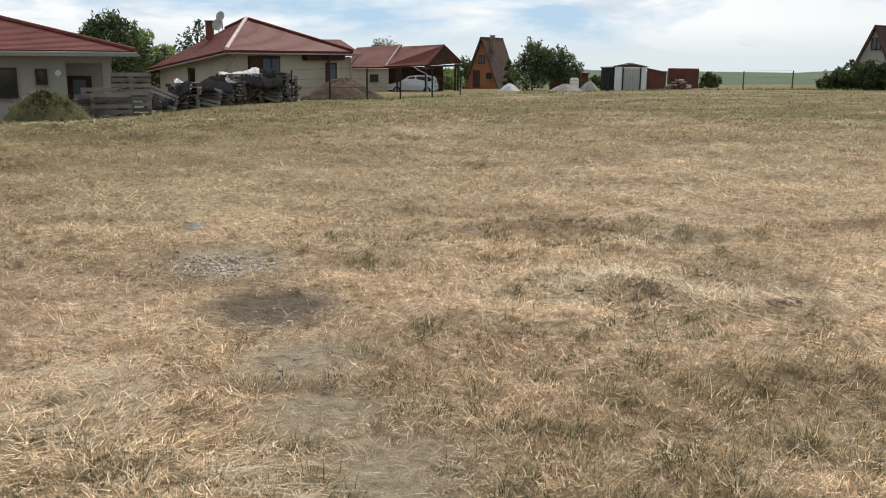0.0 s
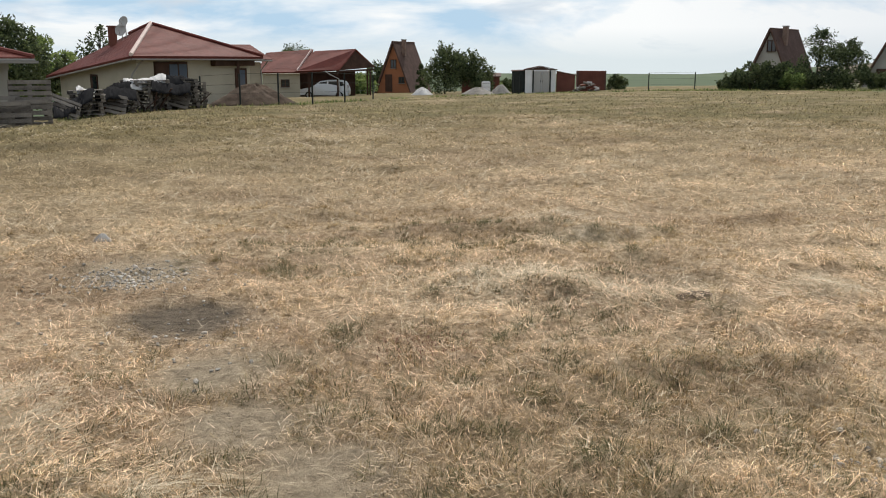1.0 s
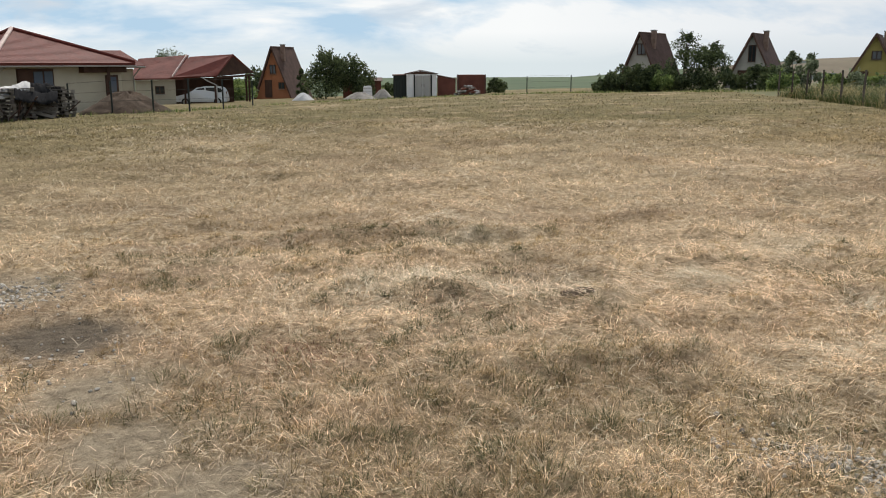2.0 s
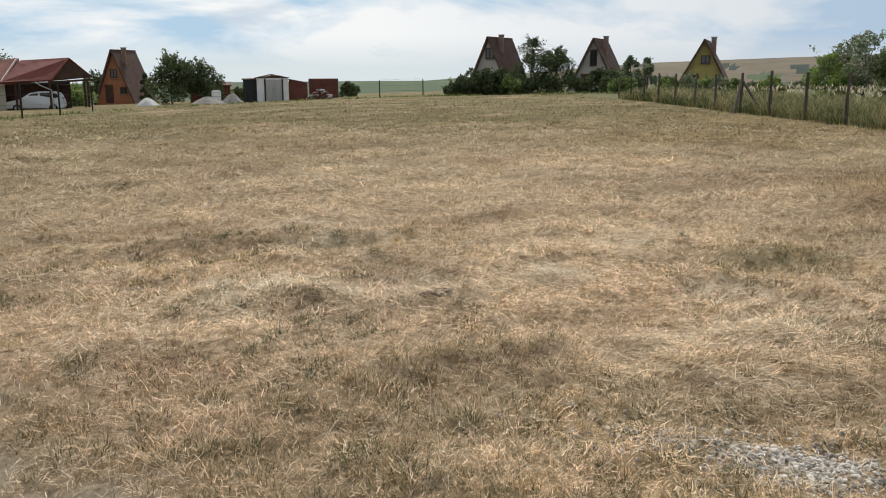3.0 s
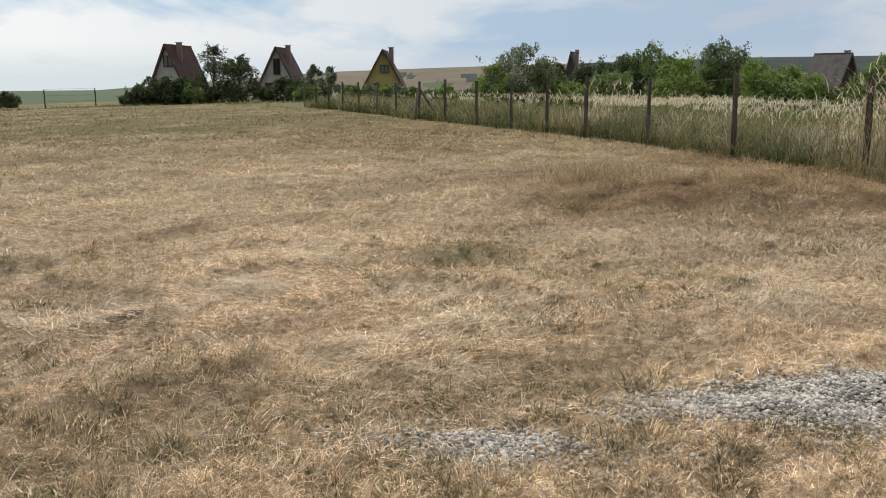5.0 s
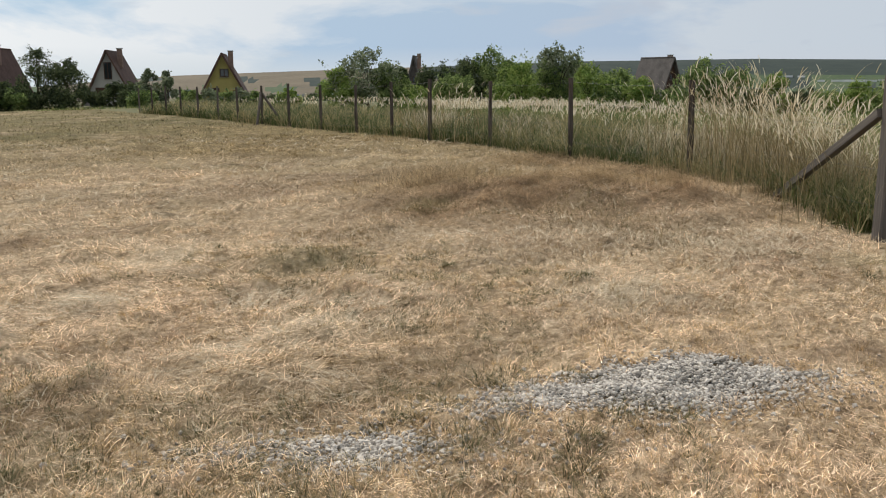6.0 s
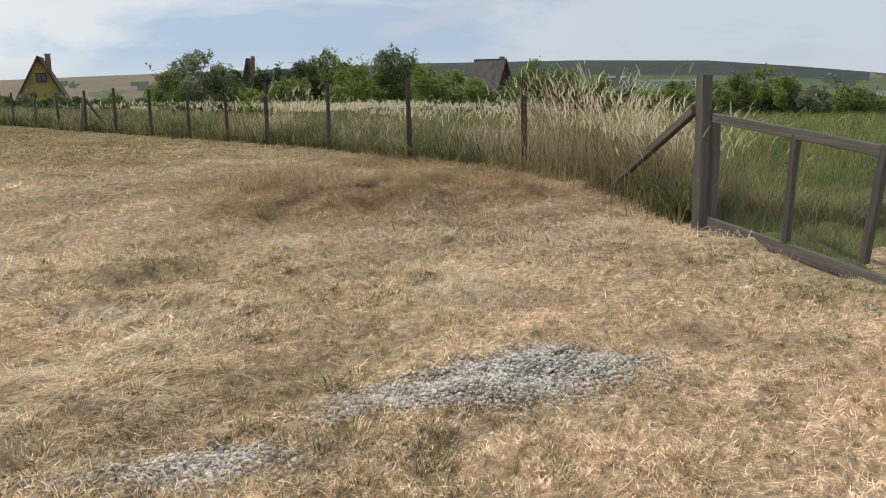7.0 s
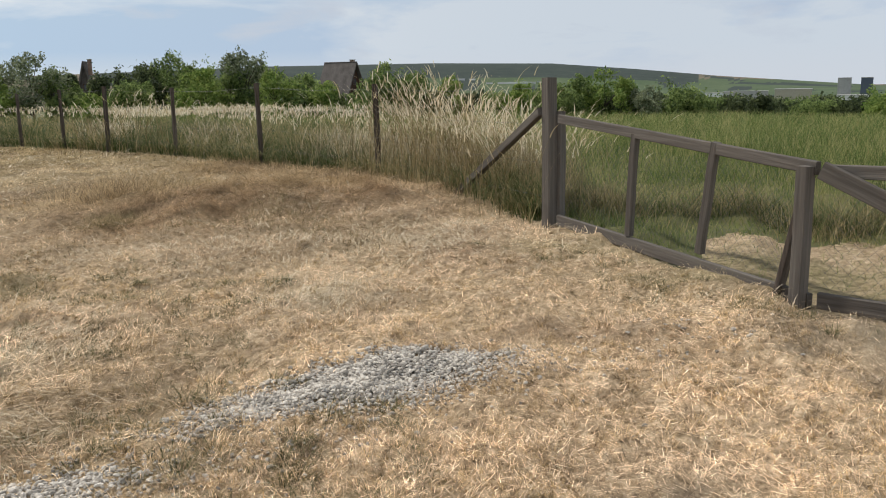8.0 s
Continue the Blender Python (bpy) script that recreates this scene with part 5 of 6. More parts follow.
def far_woods():
    """Scattered tree lines and copses down in the valley."""
    rng = np.random.default_rng(77)
    pts, sz = [], []
    lines = ((75.1, 88.1, 232, 293), (77.7, 103.6, 154, 201), (85.5, 103.6, 324, 402), (72.5, 93.2, 502, 556), (80.3, 103.6, 656, 734), (40.1, 49.2, 695, 772), (36.3, 46.6, 463, 510), (72.5, 80.3, 811, 888), (89.4, 103.6, 888, 965), (51.8, 77.7, 154, 232), (37.6, 59.6, 965, 1004), (40.1, 57.0, 1313, 1359), (62.2, 85.5, 1158, 1236), (42.7, 46.6, 1081, 1097))
    for a0, a1, r0, r1 in lines:
        m = int((a1 - a0) * 42)
        for k in range(m):
            az, r = rng.uniform(a0, a1), rng.uniform(r0, r1)
            if math.sin(az * 2.4 + r0) + rng.uniform(-0.6, 0.6) < -0.1:
                continue
            c = spot(az, r)
            hh = rng.uniform(2.0, 4.5) * (1.0 if r > 270 else 0.75) * (1.6 if r > 930 else 1.0)
            q = rng.normal(size=(36, 3)) * [hh * 0.34, hh * 0.34, hh * 0.26] + [c.x, c.y, c.z + hh * 0.5]
            pts.append(q)
            sz.append(np.full(36, hh * 0.2))
    P, S = np.concatenate(pts), np.concatenate(sz)
    ob = leaves_mesh("far_woods", P, S, rng, LEAFD, None)
    tagged(ob, "dark tree lines and copses down in the valley", "woods", kind="stuff")


# ---- grasses ----


def ribbons(x, y, z, h, lean, head, width, segs, rng, droop=0.0):
    """Tapered curved blades: length h, lean from upright (radians), heading."""
    n = len(x)
    hx, hy = np.sin(head), np.cos(head)
    sxx, syy = np.cos(head), -np.sin(head)
    verts = []
    for k in range(segs):
        t = k / segs
        ang = lean + droop * t
        px = x + hx * np.sin(ang) * h * t
        py = y + hy * np.sin(ang) * h * t
        pz = z + np.cos(ang) * h * t
        w = width * (1 - 0.55 * t) * 0.5
        verts += [np.stack([px - sxx * w, py - syy * w, pz], 1), np.stack([px + sxx * w, py + syy * w, pz], 1)]
    ang = lean + droop
    verts.append(np.stack([x + hx * np.sin(ang) * h, y + hy * np.sin(ang) * h, z + np.maximum(np.cos(ang), -0.1) * h], 1))
    v = np.stack(verts, 1)
    m = 2 * segs + 1
    i = np.arange(n)[:, None] * m
    f = []
    for k in range(segs - 1):
        a = 2 * k
        f += [i + [a, a + 1, a + 3], i + [a, a + 3, a + 2]]
    f.append(i + [m - 3, m - 2, m - 1])
    return v.reshape(-1, 3), np.concatenate(f)


def bare_mask(x, y):
    m = np.zeros(len(x))
    for px, py, pr in ((-1.05, 5.17, 0.45), (-0.75, 4.3, 0.35), (-0.55, 3.61, 0.35), (-0.2, 3.09, 0.38), (-1.59, 6.33, 0.5), (5.39, -1.58, 0.8), (4.52, -1.81, 0.6)):
        m = np.maximum(m, np.exp(-(((x - px) ** 2 + (y - py) ** 2) / (pr * pr)) ** 1.5))
    for px, py, rx, ry in ((4.2, 1.55, 0.62, 0.24), (3.8, 1.75, 0.55, 0.2), (2.58, 2.42, 0.4, 0.2), (-1.6, 6.13, 0.35, 0.3)):
        u, v = (x - px) * 0.64 - (y - py) * 0.77, (x - px) * 0.77 + (y - py) * 0.64
        m = np.maximum(m, np.exp(-((u / rx) ** 2 + (v / ry) ** 2) ** 2))
    return m


def sample_sector(rng, n, r0, r1, power, a0=-35, a1=108):
    """Points with density falling as r to the minus power."""
    e = 2 - power
    r = (rng.uniform(0, 1, n) * (r1 ** e - r0 ** e) + r0 ** e) ** (1 / e)
    a = np.radians(rng.uniform(a0, a1, n))
    return r * np.sin(a), r * np.cos(a), r


def dry_grass():
    rng = np.random.default_rng(21)
    # short upright stubble
    x, y, r = sample_sector(rng, 230000, 2.0, 40, 1.7)
    dens = 0.35 + 0.9 * value_noise(x, y, 0.45, 3) * (0.4 + value_noise(x, y, 2.6, 4))
    keep = (rng.uniform(0, 1, len(x)) < dens) & (rng.uniform(0, 1, len(x)) > bare_mask(x, y) * 1.1) & (beyond_fence(x, y) < 0.2)
    x, y, r = x[keep], y[keep], r[keep]
    n = len(x)
    h = rng.uniform(0.03, 0.095, n) * (0.6 + 0.8 * value_noise(x, y, 0.8, 6)) * (1 + np.minimum(r, 40) / 50)
    v, f = ribbons(x, y, ground_z(x, y) - 0.006, h, rng.uniform(0.3, 1.35, n), rng.uniform(0, 6.28, n), np.maximum(0.0028, r * 0.00042), 2, rng, 0.3)
    tagged(mesh_np("dry_grass", v, f, STRAW), "short dry straw-coloured stubble of mown grass", "grass", kind="stuff")
    # cut straw lying flat in swathes
    x, y, r = sample_sector(rng, 170000, 2.0, 38, 1.75)
    sw = value_noise(x, y * 1.6, 1.1, 8) * 0.6 + value_noise(x, y, 3.0, 9) * 0.6
    for px, py, pr in ((1.1, 5.63, 0.8), (2.18, 5.19, 0.7), (3.33, 5.66, 0.55), (-2.15, 3.3, 0.9), (3.74, 3.72, 1.0), (10.08, 3.42, 1.6), (9.33, 6.19, 1.5), (4.48, 6.39, 1.0)):
        sw = sw + 0.75 * np.exp(-((x - px) ** 2 + (y - py) ** 2) / (pr * pr))
    keep = (rng.uniform(0, 1, len(x)) < np.clip((sw - 0.33) * 1.5, 0.05, 1)) & (rng.uniform(0, 1, len(x)) > bare_mask(x, y)) & (beyond_fence(x, y) < -0.1)
    x, y, r, sw = x[keep], y[keep], r[keep], sw[keep]
    n = len(x)
    head = 6.28 * value_noise(x, y, 0.7, 12) * 1.3 + rng.normal(0, 0.6, n)
    ln = rng.uniform(0.06, 0.22, n) * (0.7 + 0.5 * sw) * np.clip(r / 8, 0.3, 1)
    v, f = ribbons(x, y, ground_z(x, y) + rng.uniform(0.0, 0.05, n) * np.clip(sw, 0.2, 1.3), ln, rng.uniform(1.15, 1.58, n), head, np.maximum(0.0030, r * 0.00045), 2, rng, 0.12)
    tagged(mesh_np("cut_straw", v, f, CUT), "pale cut straw lying in loose swathes", "straw", kind="stuff")
    # long single stalks
    x, y, r = sample_sector(rng, 6500, 2.2, 24, 1.4)
    keep = (beyond_fence(x, y) < -0.2) & (rng.uniform(0, 1, len(x)) > 0.8 * bare_mask(x, y))
    x, y, r = x[keep], y[keep], r[keep]
    n = len(x)
    v, f = ribbons(x, y, ground_z(x, y) + rng.uniform(0.01, 0.05, n), rng.uniform(0.08, 0.24, n) * np.clip(r / 8, 0.32, 1), rng.uniform(1.2, 1.57, n), rng.uniform(0, 6.28, n), np.maximum(0.0026, r * 0.0005), 3, rng, 0.18)
    tagged(mesh_np("straw_stalks", v, f, SEED), "long pale bleached grass stalks lying on the field", "straw", kind="stuff")


def litter():
    """Broken straw and leaf crumbs that cover the ground."""
    rng = np.random.default_rng(71)
    x, y, r = sample_sector(rng, 240000, 2.0, 24, 1.9)
    keep = (beyond_fence(x, y) < 0.0) & (rng.uniform(0, 1, len(x)) > 0.93 * bare_mask(x, y))
    x, y, r = x[keep], y[keep], r[keep]
    n = len(x)
    v, f = ribbons(x, y, ground_z(x, y) + rng.uniform(0.002, 0.022, n), rng.uniform(0.015, 0.06, n) * (0.7 + r / 14), rng.uniform(0.9, 1.75, n), rng.uniform(0, 6.28, n), np.maximum(0.0034, r * 0.0008) * rng.uniform(0.6, 1.5, n), 1, rng, 0.0)
    tagged(mesh_np("straw_litter", v, f, CRUMB), "broken dry straw crumbs covering the mown ground", "straw", kind="stuff")
    # bunches raked by the mower
    m, k = 3600, 16
    cx, cy, cr = sample_sector(rng, m, 2.5, 28, 1.0)
    ok = (beyond_fence(cx, cy) < -0.3) & (value_noise(cx, cy, 2.2, 72) > 0.36) & (rng.uniform(0, 1, m) > 1.2 * bare_mask(cx, cy))
    cx, cy, cr = cx[ok], cy[ok], cr[ok]
    m = len(cx)
    sp = np.repeat(rng.uniform(0.05, 0.16, m), k)
    x, y, r = np.repeat(cx, k) + rng.normal(size=m * k) * sp, np.repeat(cy, k) + rng.normal(size=m * k) * sp, np.repeat(cr, k)
    head = np.repeat(rng.uniform(0, 6.28, m), k) + rng.normal(0, 0.5, m * k)
    v, f = ribbons(x, y, ground_z(x, y) + rng.uniform(0.01, 0.06, m * k), rng.uniform(0.08, 0.24, m * k) * np.clip(r / 9, 0.28, 1), rng.uniform(1.0, 1.6, m * k), head, np.maximum(0.0028, r * 0.0006), 2, rng, 0.25)
    tagged(mesh_np("straw_bunches", v, f, CUT), "small bunches of pale cut straw on the field", "straw", kind="stuff")
    # long bleached stalks left lying, in loose drifts
    x, y, r = sample_sector(rng, 26000, 3.0, 24, 1.0)
    drift = 0.65 * value_noise(x, y, 2.6, 75) + 0.35 * value_noise(x, y, 0.7, 76)
    keep = (beyond_fence(x, y) < -0.2) & (drift > 0.47) & (rng.uniform(0, 1, len(x)) > bare_mask(x, y))
    x, y, r = x[keep], y[keep], r[keep]
    n = len(x)
    v, f = ribbons(x, y, ground_z(x, y) + rng.uniform(0.02, 0.07, n), rng.uniform(0.10, 0.34, n) * np.clip(r / 8, 0.32, 1), rng.uniform(1.1, 1.6, n), rng.uniform(0, 6.28, n), np.maximum(0.0030, r * 0.0007), 2, rng, 0.2)
    tagged(mesh_np("straw_stalks", v, f, PALESTRAW), "long bleached straw stalks lying loose on the field", "straw", kind="stuff")
    # thick matted swath along the fence's foot
    n = 26000
    t = rng.uniform(0, 1, n)
    px = np.interp(t, [0, 0.3, 0.6, 1.0], [8.12, 9.89, 11.21, 15.16])
    py = np.interp(t, [0, 0.3, 0.6, 1.0], [6.35, 4.95, 3.62, 8.7])
    px, py = px + rng.normal(0, 0.65, n), py + rng.normal(0, 0.65, n)
    ok = (beyond_fence(px, py) < 0.25) & (px > 5.5)
    px, py = px[ok], py[ok]
    n = len(px)
    r = np.hypot(px, py)
    head = 6.28 * value_noise(px, py, 0.9, 75) * 1.5 + rng.normal(0, 0.5, n)
    v, f = ribbons(px, py, ground_z(px, py) + rng.uniform(0, 0.10, n), rng.uniform(0.10, 0.38, n), rng.uniform(0.9, 1.6, n), head, np.maximum(0.005, r * 0.0005), 3, rng, 0.45)
    tagged(mesh_np("hay_swath", v, f, SWATH), "matted swath of brown hay along the fence", "hay", kind="stuff")
    # coarse grass lumps far out on the field
    n = 60000
    x, y, r = sample_sector(rng, n, 20, 68, 1.5, -26, 44)
    ok = (beyond_fence(x, y) < -0.3) & (rng.uniform(0, 1, n) < value_noise(x, y, 1.6, 78) * 1.5 - 0.2) & (r < np.interp(np.degrees(np.arctan2(x, y)), [-25.9, -18.1, -10.4, -3.9, 1.3, 10.4, 25.9, 44], [26.3, 32.4, 40.9, 42.5, 54.1, 71, 71, 61.8]))
    x, y, r = x[ok], y[ok], r[ok]
    n = len(x)
    v, f = ribbons(x, y, ground_z(x, y) - 0.02, rng.uniform(0.06, 0.16, n), rng.uniform(0.4, 1.3, n), rng.uniform(0, 6.28, n), r * 0.0011, 2, rng, 0.3)
    tagged(mesh_np("field_lumps", v, f, STRAW), "coarse matted grass lumps far out on the field", "grass", kind="stuff")
    # weeds at the foot of the neighbours' fences
    n = 6000
    az = np.radians(rng.uniform(-18, 36, n))
    r = np.interp(np.degrees(az), [-18.1, -10.4, -3.9, 1.3, 10.4, 25.9, 36.3], [33.2, 41.7, 43.2, 54.1, 73.4, 71.8, 64.9]) + rng.uniform(-0.8, 0.8, n)
    x, y = r * np.sin(az), r * np.cos(az)
    ok = rng.uniform(0, 1, n) < value_noise(x, y, 2.5, 76) * 1.3 - 0.1
    x, y, r = x[ok], y[ok], r[ok]
    n = len(x)
    v, f = ribbons(x, y, ground_z(x, y) - 0.02, rng.uniform(0.08, 0.32, n), np.abs(rng.normal(0, 0.4, n)), rng.uniform(0, 6.28, n), r * 0.0008, 2, rng, 0.4)
    tagged(mesh_np("edge_weeds", v, f, MEADOW), "rough green weeds along the neighbours' fences", "weeds", kind="stuff")


def tuft_field(name, label, num, r1, power, mat, seed, k, spread, tall, thresh, r0=2.1):
    rng = np.random.default_rng(seed)
    cxs, cys, rs = sample_sector(rng, num, r0, r1, power)
    ok = (beyond_fence(cxs, cys) < -0.3) & (value_noise(cxs, cys, 1.8, seed + 1) * 0.7 + 0.3 * value_noise(cxs, cys, 0.5, seed + 2) + 0.28 * np.exp(-(((cxs - 1.4) / 2.6) ** 2) - ((cys - 3.1) / 1.3) ** 2) > thresh) & (rng.uniform(0, 1, num) > bare_mask(cxs, cys))
    cxs, cys, rs = cxs[ok], cys[ok], rs[ok]
    m = len(cxs)
    rad = rng.uniform(0.5, 1.4, m) * spread
    x = np.repeat(cxs, k) + rng.normal(size=m * k) * np.repeat(rad, k)
    y = np.repeat(cys, k) + rng.normal(size=m * k) * np.repeat(rad, k)
    r = np.repeat(rs, k)
    h = np.repeat(rng.uniform(0.6, 1.3, m) * tall, k) * rng.uniform(0.5, 1.2, m * k)
    out = np.arctan2(x - np.repeat(cxs, k), y - np.repeat(cys, k)) + rng.normal(0, 0.5, m * k)
    v, f = ribbons(x, y, ground_z(x, y) - 0.005, h, rng.uniform(0.15, 1.25, m * k), out, np.maximum(0.0030, r * 0.00045), 2, rng, 0.5)
    tagged(mesh_np(name, v, f, mat), label, "grass", kind="stuff")


def tufts():
    tuft_field("grass_tufts", "small olive-green grass tufts in the dry sward", 2400, 8, 1.3, GREENBLADE, 31, 60, 0.034, 0.085, 0.56)
    tuft_field("brown_tufts", "dense olive-brown tufts of cut grass over the field", 6500, 9, 1.25, TUFT, 35, 34, 0.030, 0.06, 0.42)
    tuft_field("matted_tufts", "flat matted dark brown lumps of cut grass", 5200, 26, 0.8, TUFT, 45, 26, 0.085, 0.085, 0.42, 5.4)
    tuft_field("straw_tufts", "pale dry tufts standing in the cut field", 3600, 26, 1.2, CUT, 39, 26, 0.07, 0.085, 0.42)


def clump(name, label, x0, y0, rad, h, n, mat, seed, lean=0.5):
    rng = np.random.default_rng(seed)
    x, y = x0 + rng.normal(size=n) * rad, y0 + rng.normal(size=n) * rad * 0.8
    r = math.hypot(x0, y0)
    v, f = ribbons(x, y, ground_z(x, y) - 0.01, h * rng.uniform(0.4, 1.15, n), rng.uniform(0, lean, n), rng.uniform(0, 6.28, n), np.full(n, max(0.004, r * 0.0005)), 3, rng, 0.5)
    return tagged(mesh_np(name, v, f, mat), label, "grass clump", kind="stuff" if "weed" in name else "")


def tall_grass():
    rng = np.random.default_rng(41)
    n = 62000
    t = rng.uniform(0, 1, n) ** 1.5
    ys = 1.6 + t * 41
    d = rng.uniform(0, 1, n) ** 1.3 * (2.6 + 6.0 * smooth(3.2, 12, ys)) - 0.12
    d = d + 0.45 * (1 - smooth(3.2, 5.1, ys))
    xs = np.interp(ys, FY, FX) + d
    az = np.degrees(np.arctan2(xs, ys))
    keep = rng.uniform(0, 1, n) < 0.25 + 0.9 * value_noise(xs, ys, 1.2, 16)
    xs, ys, d = xs[keep], ys[keep], d[keep]
    n = len(xs)
    r = np.hypot(xs, ys)
    H = (0.72 + 0.38 * value_noise(xs, ys, 1.7, 18)) * np.where(d < 0.35, 0.75, 1.0)
    H = H * (0.82 + 0.18 * smooth(4.4, 9, ys))
    v, f = ribbons(xs, ys, ground_z(xs, ys) - 0.02, H * rng.uniform(0.55, 1.1, n), np.abs(rng.normal(0, 0.26, n)), rng.uniform(0, 6.28, n), np.maximum(0.006, r * 0.00052), 3, rng, 0.65)
    tagged(mesh_np("tall_grass", v, f, TALL), "uncut tall green-brown grass behind the wire fence", "grass", kind="stuff")
    # pale feathery heads over the grass
    n = 11000
    t = rng.uniform(0, 1, n) ** 1.2
    ys = 2.2 + t * 29
    d = 0.2 + rng.uniform(0, 1, n) * (2.2 + 6.5 * smooth(3.2, 10.6, ys))
    xs = np.interp(ys, FY, FX) + d
    az = np.degrees(np.arctan2(xs, ys))
    want = 0.08 + 0.55 * smooth(50.5, 54.4, az) * (1 - smooth(59.6, 67.3, az)) + 0.22 * smooth(62.2, 67.3, az) * (1 - smooth(75, 80.3, az))
    keep = rng.uniform(0, 1, n) < want
    xs, ys = xs[keep], ys[keep]
    n = len(xs)
    r = np.hypot(xs, ys)
    st = ground_z(xs, ys) + 0.72 + 0.30 * value_noise(xs, ys, 1.7, 18) * rng.uniform(0.4, 1, n)
    v, f = ribbons(xs, ys, st, rng.uniform(0.14, 0.30, n), np.abs(rng.normal(0.15, 0.2, n)), rng.uniform(0, 6.28, n), np.maximum(0.014, r * 0.0009), 3, rng, 0.9)
    tagged(mesh_np("seed_heads", v, f, SEED), "pale feathery seed heads above the tall grass", "grass", kind="stuff")
    # tall nodding stalks in clumps near the gate
    parts_v, parts_f, off = [], [], 0
    stem_v, stem_f, soff = [], [], 0
    for cx, cy, num, hh in ((12.05, 3.65, 142, 1.65), (11.38, 3.15, 120, 1.43), (12.65, 4.18, 120, 1.56), (13.82, 5.15, 90, 1.43), (10.72, 2.34, 165, 1.10), (10.22, 1.95, 120, 1.16), (11.21, 2.72, 165, 1.21), (11.75, 3.38, 135, 1.26), (9.84, 1.72, 60, 0.99), (17.55, 12.59, 33, 1.49), (17.28, 11.6, 24, 1.21), (18.45, 13.9, 30, 1.38), (15.14, 7.2, 39, 1.10)):
        x, y = cx + rng.normal(0, 0.42, num), cy + rng.normal(0, 0.42, num)
        r = np.hypot(x, y)
        H = hh * rng.uniform(0.7, 1.08, num)
        head = rng.uniform(0, 6.28, num)
        lean, droop = np.abs(rng.normal(0.0, 0.17, num)), 0.28
        v, f = ribbons(x, y, ground_z(x, y), H, lean, head, np.maximum(0.006, r * 0.0006), 4, rng, droop)
        stem_v.append(v), stem_f.append(f + soff)
        soff += len(v)
        tip = (lean + droop)
        tx, ty = x + np.sin(head) * np.sin(tip) * H * 0.97, y + np.cos(head) * np.sin(tip) * H * 0.97
        v, f = ribbons(tx, ty, ground_z(x, y) + np.cos(tip) * H * 0.97, rng.uniform(0.14, 0.28, num), tip + 0.1, head, np.maximum(0.012, r * 0.0010), 4, rng, 0.4)
        parts_v.append(v), parts_f.append(f + off)
        off += len(v)
    tagged(mesh_np("reed_stems", np.concatenate(stem_v), np.concatenate(stem_f), STEM), "tall tan grass stems behind the fence", "grass", kind="stuff")
    tagged(mesh_np("reed_stalks", np.concatenate(parts_v), np.concatenate(parts_f), SEED), "tall bleached nodding grass stalks behind the fence", "grass", kind="stuff")
    # pale upright blades and dry leaves standing among the green
    n = 5200
    ys = 2.0 + rng.uniform(0, 1, n) ** 1.5 * 16
    xs = np.interp(ys, FY, FX) + 0.15 + rng.uniform(0, 1, n) * 2.6
    ok = value_noise(xs, ys, 1.1, 27) > 0.42
    xs, ys = xs[ok], ys[ok]
    n = len(xs)
    r = np.hypot(xs, ys)
    v, f = ribbons(xs, ys, ground_z(xs, ys), rng.uniform(0.5, 1.15, n), np.abs(rng.normal(0, 0.2, n)), rng.uniform(0, 6.28, n), np.maximum(0.006, r * 0.0006), 4, rng, 0.55)
    tagged(mesh_np("pale_blades", v, f, PALESTRAW), "pale dry upright grass blades behind the fence", "grass", kind="stuff")
    # broad green-brown arching blades at the fence's foot
    n = 2600
    ys = 1.75 + rng.uniform(0, 1, n) ** 1.4 * 15
    xs = np.interp(ys, FY, FX) + rng.uniform(-0.15, 1.0, n)
    r = np.hypot(xs, ys)
    v, f = ribbons(xs, ys, ground_z(xs, ys), rng.uniform(0.4, 0.9, n), rng.uniform(0.05, 0.4, n), rng.uniform(0, 6.28, n), np.maximum(0.010, r * 0.0009), 4, rng, 1.0)
    tagged(mesh_np("arching_grass", v, f, TALL), "arching broad grass blades at the fence's foot", "grass", kind="stuff")


